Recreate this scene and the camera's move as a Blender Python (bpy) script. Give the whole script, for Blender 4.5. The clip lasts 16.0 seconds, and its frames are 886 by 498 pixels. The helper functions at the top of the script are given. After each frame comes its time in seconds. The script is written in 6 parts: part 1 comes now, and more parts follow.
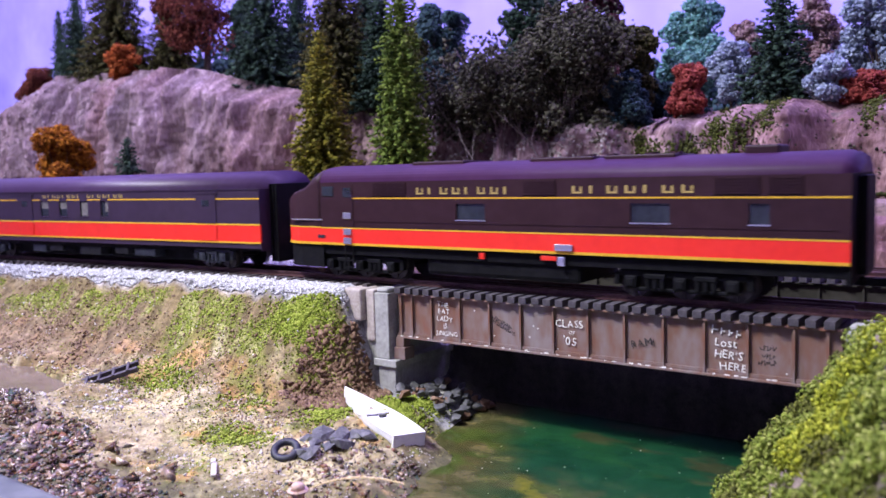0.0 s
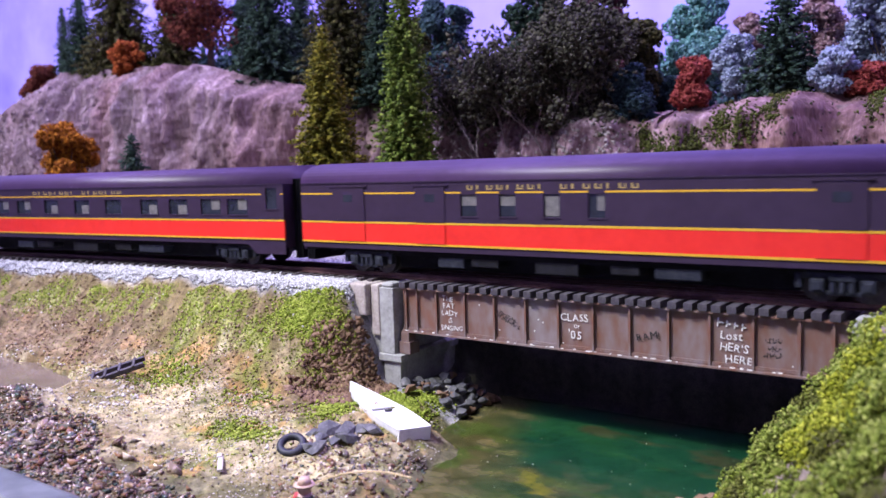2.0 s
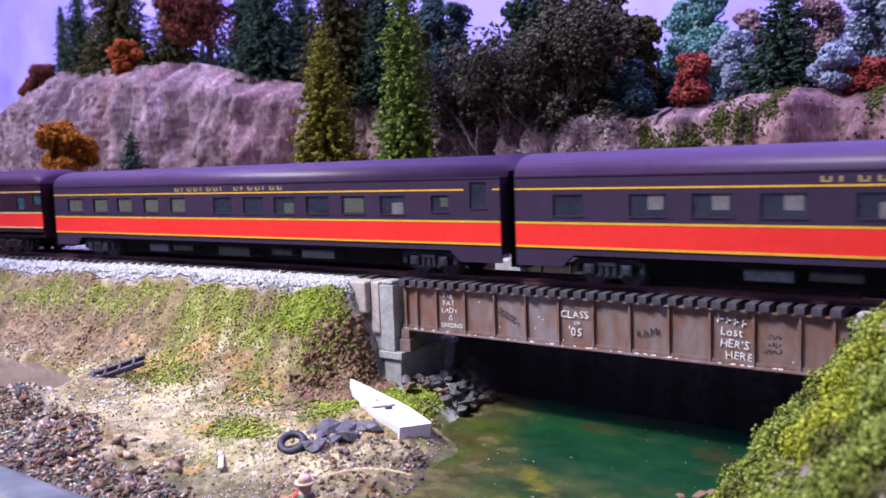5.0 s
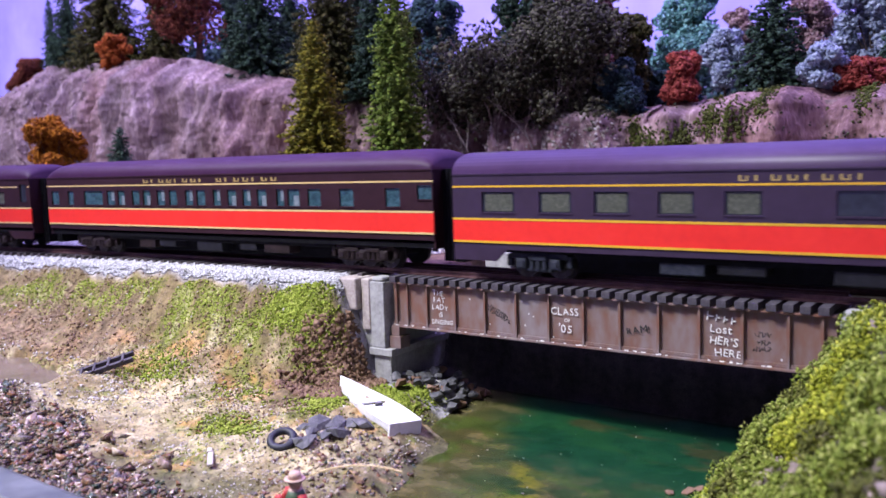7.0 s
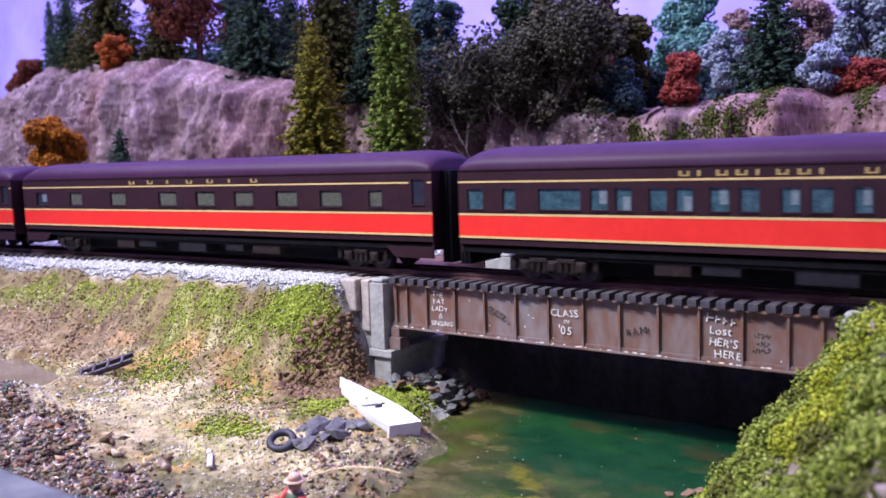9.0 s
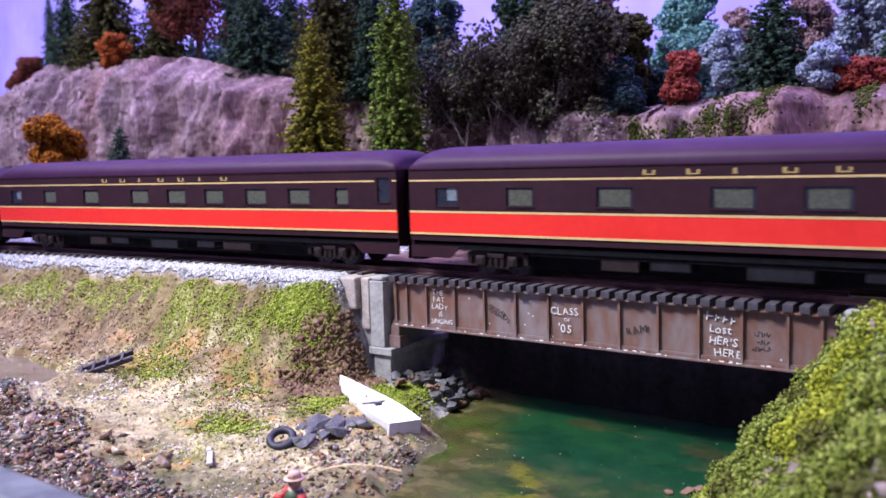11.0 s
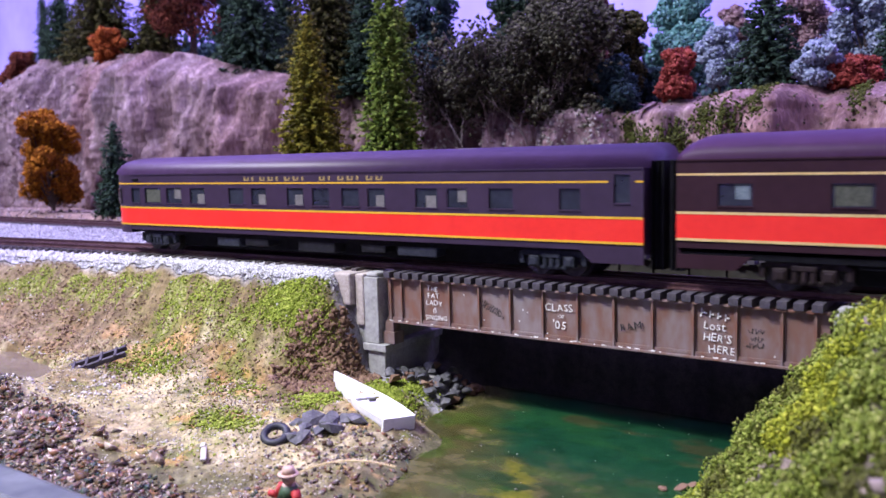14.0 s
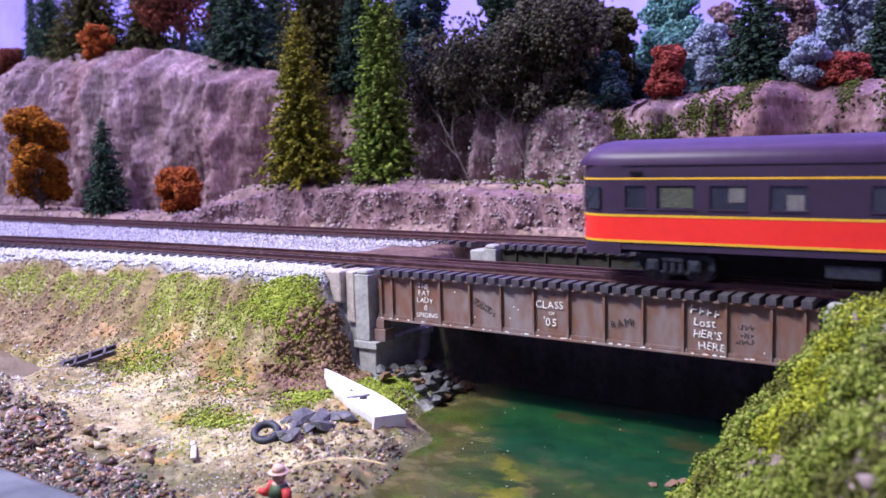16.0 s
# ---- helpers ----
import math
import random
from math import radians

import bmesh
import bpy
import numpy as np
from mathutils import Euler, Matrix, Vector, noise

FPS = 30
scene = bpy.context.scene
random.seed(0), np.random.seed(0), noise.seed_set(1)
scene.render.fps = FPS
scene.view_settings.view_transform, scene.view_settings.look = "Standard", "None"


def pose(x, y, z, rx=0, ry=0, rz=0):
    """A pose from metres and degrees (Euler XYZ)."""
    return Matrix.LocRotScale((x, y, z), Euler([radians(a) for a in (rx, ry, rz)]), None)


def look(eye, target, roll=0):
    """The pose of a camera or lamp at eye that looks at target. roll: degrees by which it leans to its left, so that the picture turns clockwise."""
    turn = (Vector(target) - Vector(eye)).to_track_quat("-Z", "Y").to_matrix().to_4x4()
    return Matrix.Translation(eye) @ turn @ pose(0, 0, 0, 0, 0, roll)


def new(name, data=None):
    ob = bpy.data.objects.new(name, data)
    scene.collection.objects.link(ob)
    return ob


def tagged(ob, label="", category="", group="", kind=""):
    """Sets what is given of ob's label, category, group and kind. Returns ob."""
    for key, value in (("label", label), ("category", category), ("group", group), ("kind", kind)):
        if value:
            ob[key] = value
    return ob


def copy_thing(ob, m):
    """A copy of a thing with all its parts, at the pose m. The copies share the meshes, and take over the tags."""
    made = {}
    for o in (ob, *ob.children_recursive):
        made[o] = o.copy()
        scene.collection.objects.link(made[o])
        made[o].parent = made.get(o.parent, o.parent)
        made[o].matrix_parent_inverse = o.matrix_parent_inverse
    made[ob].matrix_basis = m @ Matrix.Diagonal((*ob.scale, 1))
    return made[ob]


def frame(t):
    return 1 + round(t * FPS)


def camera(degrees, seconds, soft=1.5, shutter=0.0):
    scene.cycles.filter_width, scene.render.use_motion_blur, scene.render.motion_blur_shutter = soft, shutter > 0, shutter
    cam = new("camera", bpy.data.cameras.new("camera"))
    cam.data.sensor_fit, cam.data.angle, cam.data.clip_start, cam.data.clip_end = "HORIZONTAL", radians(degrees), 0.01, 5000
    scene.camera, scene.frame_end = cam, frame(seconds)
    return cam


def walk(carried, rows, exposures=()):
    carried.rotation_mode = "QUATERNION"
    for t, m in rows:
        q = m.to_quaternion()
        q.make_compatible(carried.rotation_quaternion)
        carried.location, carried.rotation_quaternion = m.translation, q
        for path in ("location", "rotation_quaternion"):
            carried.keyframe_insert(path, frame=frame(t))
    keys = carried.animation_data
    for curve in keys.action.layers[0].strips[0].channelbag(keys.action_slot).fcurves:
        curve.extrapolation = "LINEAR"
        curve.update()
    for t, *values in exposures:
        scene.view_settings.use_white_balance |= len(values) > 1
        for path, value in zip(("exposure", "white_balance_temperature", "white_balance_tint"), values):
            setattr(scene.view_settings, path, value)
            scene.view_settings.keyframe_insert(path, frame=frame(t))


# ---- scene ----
MM = 0.001
# ---- camera ----
cam = camera(56.23, 16.0, soft=1.6, shutter=0.25)
cam.data.dof.use_dof, cam.data.dof.focus_distance, cam.data.dof.aperture_fstop = True, 0.31, 24
PATH = [  # seconds, x, y, z, tilt, roll, turn
    (0, 0.18536, -0.24714, 0.06345, 84.699, -1.440, 36.001),
    (0.5, 0.18528, -0.24714, 0.06337, 84.563, -1.555, 36.014),
    (1, 0.18516, -0.24727, 0.06334, 84.461, -1.670, 36.186),
    (1.5, 0.18517, -0.24738, 0.06326, 84.451, -1.705, 36.228),
    (2, 0.18520, -0.24727, 0.06316, 84.376, -1.743, 36.295),
    (2.5, 0.18512, -0.24735, 0.06310, 84.330, -1.751, 36.316),
    (3, 0.18514, -0.24713, 0.06289, 84.266, -1.838, 36.224),
    (3.5, 0.18512, -0.24718, 0.06304, 84.278, -1.978, 36.303),
    (4, 0.18515, -0.24721, 0.06302, 84.233, -1.990, 36.412),
    (6.5, 0.18494, -0.24700, 0.06289, 84.096, -1.746, 35.783),
    (7, 0.18488, -0.24726, 0.06291, 83.997, -1.685, 35.598),
    (7.5, 0.18481, -0.24727, 0.06292, 83.992, -1.679, 35.541),
    (8, 0.18490, -0.24702, 0.06283, 83.999, -1.658, 35.599),
    (8.5, 0.18486, -0.24696, 0.06294, 84.023, -1.656, 35.590),
    (9, 0.18490, -0.24715, 0.06305, 84.065, -1.667, 35.588),
    (11.5, 0.18476, -0.24726, 0.06295, 83.887, -1.544, 35.509),
    (12, 0.18464, -0.24702, 0.06280, 83.857, -1.497, 35.339),
    (12.5, 0.18463, -0.24703, 0.06270, 83.842, -1.472, 35.286),
    (13, 0.18456, -0.24711, 0.06271, 83.821, -1.408, 35.410),
    (13.5, 0.18462, -0.24702, 0.06276, 83.785, -1.452, 35.402),
    (14, 0.18451, -0.24717, 0.06273, 83.715, -1.377, 35.170),
    (14.5, 0.18448, -0.24697, 0.06265, 83.672, -1.369, 35.059),
    (15, 0.18450, -0.24704, 0.06265, 83.633, -1.275, 35.140),
    (15.5, 0.18445, -0.24702, 0.06271, 83.596, -1.335, 34.839),
    (16, 0.18450, -0.24680, 0.06270, 83.510, -1.420, 34.560),
]
walk(cam, [(t, pose(x, y, z, a, 0, c) @ pose(0, 0, 0, 0, 0, b)) for t, x, y, z, a, b, c in PATH])

# ---- light ----
world = bpy.data.worlds.new("room_world")
scene.world = world
world.use_nodes = True
world.node_tree.nodes["Background"].inputs[0].default_value = (0.35, 0.32, 0.75, 1)
world.node_tree.nodes["Background"].inputs[1].default_value = 0.05
scene.view_settings.exposure = 0.0


def lamp(name, kind, m, watts, colour, **kw):
    data = bpy.data.lights.new(name, kind)
    data.energy, data.color = watts, colour
    if kind == "AREA":
        data.shape, data.size, data.size_y = "RECTANGLE", kw["size"], kw["size_y"]
    if kind == "SPOT":
        data.spot_size, data.spot_blend, data.shadow_soft_size = radians(kw["angle"]), kw["blend"], kw["soft"]
    ob = new(name, data)
    ob.matrix_world = m
    return ob


# violet strip lights over the layout and one white spot over the river bank
lamp("strip_light", "AREA", look((-0.25, 0.30, 1.05), (-0.22, 0.05, 0.03)), 27, (0.44, 0.31, 1.0), size=2.8, size_y=0.25)
lamp("front_strip_light", "AREA", look((-0.62, -0.62, 1.12), (-0.1, 0.10, 0.05)), 45, (0.74, 0.72, 1.0), size=1.0, size_y=0.10)
lamp("bank_spot", "SPOT", look((-0.26, -0.50, 0.85), (-0.035, -0.075, -0.02)), 36, (0.98, 1.0, 0.80), angle=34, blend=0.9, soft=0.03)


# ---- materials ----
def material(name, cols, scale=300, rough=0.6, metal=0.0, bump=0.3, fine=5.0, attr="", island=0.0, spec=0.4, depth=0.0004, emit=0.0, stretch=1.0):
    m = bpy.data.materials.new(name)
    m.use_nodes = True
    nt = m.node_tree
    n, l = nt.nodes, nt.links
    bsdf = n["Principled BSDF"]
    bsdf.inputs["Roughness"].default_value = rough
    bsdf.inputs["Metallic"].default_value = metal
    bsdf.inputs["Specular IOR Level"].default_value = spec
    co = n.new("ShaderNodeTexCoord")
    n1 = n.new("ShaderNodeTexNoise")
    n1.inputs["Scale"].default_value, n1.inputs["Detail"].default_value = scale, 5
    n2 = n.new("ShaderNodeTexNoise")
    n2.inputs["Scale"].default_value, n2.inputs["Detail"].default_value = scale * fine, 4
    where = co.outputs["Object"]
    if stretch != 1.0:
        mp = n.new("ShaderNodeMapping")
        mp.inputs["Scale"].default_value = (1, 1, stretch)
        l.new(where, mp.inputs["Vector"])
        where = mp.outputs["Vector"]
    l.new(where, n1.inputs["Vector"])
    l.new(where, n2.inputs["Vector"])
    mx = n.new("ShaderNodeMath")
    mx.operation = "MULTIPLY_ADD"
    mx.inputs[1].default_value = 0.45
    l.new(n2.outputs["Fac"], mx.inputs[0])
    sc = n.new("ShaderNodeMath")
    sc.operation = "MULTIPLY"
    sc.inputs[1].default_value = 0.55
    l.new(n1.outputs["Fac"], sc.inputs[0])
    l.new(sc.outputs[0], mx.inputs[2])
    fac = mx.outputs[0]
    if island:
        geo = n.new("ShaderNodeNewGeometry")
        a = n.new("ShaderNodeMath")
        a.operation = "MULTIPLY_ADD"
        a.inputs[1].default_value = island
        l.new(geo.outputs["Random Per Island"], a.inputs[0])
        b = n.new("ShaderNodeMath")
        b.operation = "MULTIPLY"
        b.inputs[1].default_value = 1 - island
        l.new(fac, b.inputs[0])
        l.new(b.outputs[0], a.inputs[2])
        fac = a.outputs[0]
    ramp = n.new("ShaderNodeValToRGB")
    els = ramp.color_ramp.elements
    lo, hi = (0.08, 0.92) if island else (0.33, 0.67)
    for i, c in enumerate(cols):
        p = lo + (hi - lo) * i / max(1, len(cols) - 1)
        e = els[i] if i < 2 else els.new(p)
        e.position, e.color = p, (*c, 1)
    l.new(fac, ramp.inputs[0])
    out = ramp.outputs[0]
    if attr:
        at = n.new("ShaderNodeAttribute")
        at.attribute_name = attr
        mm = n.new("ShaderNodeMix")
        mm.data_type, mm.blend_type = "RGBA", "MULTIPLY"
        mm.inputs[0].default_value = 1.0
        l.new(at.outputs["Color"], mm.inputs[6])
        l.new(out, mm.inputs[7])
        out = mm.outputs[2]
    l.new(out, bsdf.inputs["Base Color"])
    if emit:
        l.new(out, bsdf.inputs["Emission Color"])
        bsdf.inputs["Emission Strength"].default_value = emit
    if bump:
        bp = n.new("ShaderNodeBump")
        bp.inputs["Strength"].default_value, bp.inputs["Distance"].default_value = bump, depth
        l.new(mx.outputs[0], bp.inputs["Height"])
        l.new(bp.outputs[0], bsdf.inputs["Normal"])
    return m


WHITE = [(0.75, 0.75, 0.75), (1, 1, 1), (1.2, 1.2, 1.2)]
M = {}
M["soil"] = material("soil", [(0.38, 0.36, 0.33), (0.95, 0.95, 0.95), (1.55, 1.5, 1.42)], 380, 0.95, bump=0.9, attr="cover", depth=0.0008)
M["cliff"] = material("cliff", [(0.15, 0.10, 0.10), (0.27, 0.195, 0.195), (0.37, 0.285, 0.285), (0.60, 0.50, 0.50)], 120, 0.9, bump=0.8, fine=4, depth=0.003, stretch=0.4, attr="cover")
M["cliff_flake"] = material("cliff_flake", [(0.20, 0.145, 0.145), (0.30, 0.225, 0.225), (0.44, 0.36, 0.36)], 300, 0.9, bump=0.3, island=0.7)
M["ballast"] = material("ballast", [(0.12, 0.115, 0.125), (0.36, 0.35, 0.37), (0.52, 0.52, 0.55), (0.78, 0.78, 0.80)], 900, 0.85, bump=0.3, island=0.75)
M["pebble"] = material("pebble", [(0.015, 0.014, 0.012), (0.10, 0.058, 0.034), (0.035, 0.038, 0.030), (0.24, 0.115, 0.060), (0.04, 0.075, 0.055), (0.13, 0.105, 0.08), (0.30, 0.20, 0.125), (0.09, 0.085, 0.075), (0.46, 0.37, 0.28), (0.62, 0.56, 0.48)], 500, 0.14, bump=0.9, island=0.7)
M["slate"] = material("slate", [(0.045, 0.045, 0.05), (0.085, 0.085, 0.092), (0.17, 0.165, 0.165)], 200, 0.75, bump=0.6)
M["brown_rock"] = material("brown_rock", [(0.06, 0.033, 0.022), (0.17, 0.098, 0.062), (0.31, 0.205, 0.14)], 300, 0.9, bump=0.8, island=0.5)
M["concrete"] = material("concrete", [(0.22, 0.22, 0.21), (0.33, 0.33, 0.32), (0.42, 0.42, 0.40)], 150, 0.85, bump=0.25)
M["stone_block"] = material("stone_block", [(0.30, 0.25, 0.23), (0.42, 0.37, 0.34), (0.52, 0.47, 0.43)], 200, 0.9, bump=0.5)
M["bank_stone"] = material("bank_stone", [(0.12, 0.09, 0.085), (0.20, 0.155, 0.14), (0.30, 0.24, 0.21)], 300, 0.9, bump=0.5, island=0.4)
M["rust_steel"] = material("rust_steel", [(0.19, 0.070, 0.038), (0.175, 0.098, 0.074), (0.20, 0.150, 0.142), (0.235, 0.205, 0.205)], 38, 0.62, 0.0, bump=0.25, fine=7, stretch=0.45)
M["dark_steel"] = material("dark_steel", [(0.020, 0.020, 0.014), (0.032, 0.030, 0.022), (0.05, 0.046, 0.036)], 60, 0.7, bump=0.2, spec=0.2)
M["tie"] = material("tie", [(0.04, 0.033, 0.036), (0.075, 0.062, 0.065), (0.12, 0.10, 0.10)], 300, 0.85, bump=0.3)
M["bridge_tie"] = material("bridge_tie", [(0.03, 0.027, 0.034), (0.055, 0.048, 0.06), (0.09, 0.08, 0.09)], 300, 0.8, bump=0.3)
M["rail"] = material("rail", [(0.045, 0.024, 0.028), (0.085, 0.038, 0.040), (0.14, 0.080, 0.082)], 200, 0.45, 0.35, bump=0.1)
M["brown_paint"] = material("brown_paint", [(0.023, 0.0088, 0.0135), (0.028, 0.011, 0.0165), (0.034, 0.0145, 0.021)], 60, 0.5, bump=0.03, spec=0.16)
M["plum_paint"] = material("plum_paint", [(0.028, 0.0165, 0.034), (0.034, 0.020, 0.041), (0.040, 0.024, 0.048)], 60, 0.42, bump=0.03, spec=0.35)
# roof versions of the car paints, with the violet overhead light in their colour
M["roof_paint"] = material("roof_paint", [(0.034, 0.015, 0.046), (0.042, 0.019, 0.056), (0.050, 0.024, 0.066)], 60, 0.44, bump=0.03, spec=0.28)
M["brown_roof"] = material("brown_roof", [(0.030, 0.0085, 0.032), (0.036, 0.011, 0.038), (0.043, 0.015, 0.045)], 60, 0.5, bump=0.03, spec=0.12)
M["red_paint"] = material("red_paint", [(0.66, 0.024, 0.016), (0.72, 0.029, 0.019), (0.77, 0.036, 0.024)], 80, 0.35, bump=0.02, spec=0.4)
M["yellow_paint"] = material("yellow_paint", [(0.52, 0.29, 0.018), (0.60, 0.345, 0.024), (0.66, 0.40, 0.035)], 200, 0.4, bump=0.02)
M["cream_paint"] = material("cream_paint", [(0.52, 0.36, 0.13), (0.58, 0.42, 0.17), (0.64, 0.48, 0.22)], 200, 0.5, bump=0.02)
M["gold_letter"] = material("gold_letter", [(0.30, 0.21, 0.06), (0.38, 0.28, 0.09), (0.46, 0.35, 0.13)], 500, 0.45, bump=0.0)
M["black_plastic"] = material("black_plastic", [(0.004, 0.004, 0.005), (0.007, 0.007, 0.009), (0.012, 0.012, 0.014)], 300, 0.6, bump=0.15, spec=0.07)
M["truck_grey"] = material("truck_grey", [(0.012, 0.014, 0.022), (0.022, 0.025, 0.037), (0.042, 0.046, 0.06)], 500, 0.6, bump=0.2, spec=0.2)
M["truck_brown"] = material("truck_brown", [(0.010, 0.006, 0.007), (0.018, 0.011, 0.012), (0.034, 0.022, 0.022)], 500, 0.6, bump=0.2, spec=0.2)
M["gear_dark"] = material("gear_dark", [(0.006, 0.006, 0.008), (0.010, 0.010, 0.014), (0.020, 0.020, 0.026)], 300, 0.6, bump=0.2, spec=0.2)
M["wheel_steel"] = material("wheel_steel", [(0.02, 0.018, 0.018), (0.04, 0.036, 0.036), (0.09, 0.08, 0.075)], 600, 0.45, 0.5, bump=0.1)
M["glass"] = material("glass", [(0.012, 0.014, 0.02), (0.02, 0.024, 0.032), (0.03, 0.035, 0.045)], 100, 0.08, bump=0.0, spec=0.6)
M["glass_teal"] = material("glass_teal", [(0.012, 0.03, 0.04), (0.03, 0.075, 0.09), (0.06, 0.12, 0.14)], 300, 0.12, bump=0.0, spec=0.6)
M["blind"] = material("blind", [(0.09, 0.085, 0.085), (0.13, 0.122, 0.12), (0.18, 0.17, 0.165)], 500, 0.8, bump=0.1)
M["blind_blue"] = material("blind_blue", [(0.07, 0.10, 0.12), (0.13, 0.165, 0.19), (0.20, 0.24, 0.265)], 500, 0.8, bump=0.1)
M["curtain"] = material("curtain", [(0.03, 0.033, 0.024), (0.06, 0.065, 0.048), (0.10, 0.105, 0.08)], 900, 0.85, bump=0.2)
M["chrome"] = material("chrome", [(0.6, 0.6, 0.64), (0.7, 0.7, 0.74), (0.8, 0.8, 0.82)], 300, 0.25, 0.9, bump=0.0)
M["white_paint"] = material("white_paint", [(0.62, 0.62, 0.62), (0.78, 0.78, 0.77), (0.84, 0.84, 0.83)], 150, 0.55, bump=0.1)
M["chalk"] = material("chalk", [(0.55, 0.54, 0.50), (0.72, 0.71, 0.68), (0.82, 0.82, 0.80)], 900, 0.9, bump=0.0)
M["black_ink"] = material("black_ink", [(0.01, 0.01, 0.012), (0.02, 0.02, 0.022), (0.03, 0.03, 0.03)], 900, 0.8, bump=0.0)
M["rubber"] = material("rubber", [(0.012, 0.013, 0.018), (0.02, 0.022, 0.03), (0.035, 0.038, 0.05)], 400, 0.55, bump=0.2)
M["wood"] = material("wood", [(0.07, 0.055, 0.045), (0.13, 0.10, 0.08), (0.2, 0.16, 0.13)], 400, 0.8, bump=0.4)
M["bark"] = material("bark", [(0.03, 0.02, 0.015), (0.07, 0.05, 0.038), (0.12, 0.09, 0.07)], 400, 0.95, bump=0.6)
M["twig"] = material("twig", [(0.12, 0.10, 0.09), (0.24, 0.20, 0.18), (0.38, 0.33, 0.31)], 400, 0.9, bump=0.3)
M["fascia"] = material("fascia", [(0.06, 0.072, 0.07), (0.09, 0.105, 0.10), (0.13, 0.145, 0.14)], 60, 0.5, bump=0.1)
M["room_wall"] = material("room_wall", [(0.66, 0.66, 0.67), (0.72, 0.72, 0.73), (0.77, 0.77, 0.78)], 4, 0.9, bump=0.05)
# emission makes the painted backdrop brighter than the lamps alone leave it
M["sky"] = material("sky", [(0.26, 0.21, 0.72), (0.36, 0.31, 0.84), (0.50, 0.45, 0.95)], 2.6, 0.95, bump=0.0, emit=0.43)
M["rubble"] = material("rubble", [(0.09, 0.055, 0.032), (0.19, 0.125, 0.075), (0.29, 0.21, 0.13)], 600, 0.95, bump=0.4, island=0.8)
M["pale_chip"] = material("pale_chip", [(0.24, 0.21, 0.17), (0.38, 0.35, 0.29), (0.60, 0.57, 0.52)], 600, 0.85, bump=0.3, island=0.7)
M["figure_red"] = material("figure_red", [(0.30, 0.02, 0.02), (0.40, 0.03, 0.03), (0.48, 0.05, 0.04)], 500, 0.6)
M["figure_skin"] = material("figure_skin", [(0.42, 0.28, 0.20), (0.52, 0.36, 0.27), (0.6, 0.44, 0.34)], 500, 0.6)
M["rod"] = material("rod", [(0.45, 0.33, 0.14), (0.58, 0.44, 0.22), (0.66, 0.52, 0.3)], 500, 0.5)
M["figure_green"] = material("figure_green", [(0.03, 0.06, 0.03), (0.05, 0.09, 0.045), (0.07, 0.12, 0.06)], 500, 0.6)


def foliage(name, *cols):
    M[name] = material(name, list(cols), 120, 0.9, bump=0.4, fine=6, island=0.7, spec=0.2)


foliage("yellow_green", (0.05, 0.055, 0.008), (0.14, 0.14, 0.014), (0.22, 0.20, 0.018), (0.30, 0.26, 0.025))
foliage("leaf_green", (0.035, 0.062, 0.008), (0.095, 0.155, 0.020), (0.16, 0.23, 0.032), (0.25, 0.31, 0.05))
foliage("dark_green", (0.012, 0.024, 0.017), (0.024, 0.048, 0.030), (0.045, 0.083, 0.051), (0.068, 0.112, 0.068))
foliage("olive", (0.020, 0.022, 0.009), (0.048, 0.050, 0.016), (0.081, 0.079, 0.022), (0.119, 0.106, 0.031))
foliage("blue_green", (0.014, 0.031, 0.034), (0.028, 0.059, 0.062), (0.049, 0.095, 0.098), (0.084, 0.140, 0.140))
foliage("teal", (0.06, 0.15, 0.13), (0.11, 0.27, 0.235), (0.18, 0.38, 0.33), (0.27, 0.47, 0.42))
foliage("orange", (0.10, 0.03, 0.004), (0.24, 0.075, 0.006), (0.36, 0.13, 0.008), (0.46, 0.19, 0.015))
foliage("red", (0.09, 0.014, 0.010), (0.20, 0.034, 0.024), (0.32, 0.065, 0.045), (0.42, 0.11, 0.085))
foliage("flame", (0.12, 0.022, 0.006), (0.27, 0.058, 0.012), (0.40, 0.105, 0.020), (0.50, 0.16, 0.045))
foliage("dark_red", (0.05, 0.012, 0.009), (0.11, 0.028, 0.018), (0.18, 0.05, 0.028), (0.24, 0.08, 0.045))
foliage("maroon", (0.02, 0.006, 0.010), (0.05, 0.014, 0.022), (0.09, 0.03, 0.04), (0.13, 0.045, 0.055))
foliage("frost", (0.15, 0.19, 0.24), (0.25, 0.30, 0.37), (0.36, 0.43, 0.50), (0.50, 0.57, 0.62))
foliage("blush", (0.10, 0.05, 0.05), (0.24, 0.14, 0.14), (0.36, 0.25, 0.24), (0.48, 0.38, 0.36))
foliage("thicket", (0.022, 0.022, 0.014), (0.048, 0.048, 0.029), (0.080, 0.080, 0.045), (0.120, 0.120, 0.067))
foliage("moss", (0.02, 0.025, 0.006), (0.05, 0.06, 0.012), (0.085, 0.10, 0.018), (0.12, 0.14, 0.03))
foliage("bright_grass", (0.07, 0.09, 0.010), (0.15, 0.20, 0.022), (0.25, 0.31, 0.04), (0.40, 0.43, 0.10))
foliage("bush_green", (0.055, 0.08, 0.012), (0.15, 0.20, 0.025), (0.25, 0.31, 0.05), (0.42, 0.44, 0.12))
foliage("dry_grass", (0.09, 0.07, 0.03), (0.19, 0.16, 0.06), (0.28, 0.25, 0.09), (0.36, 0.34, 0.14))


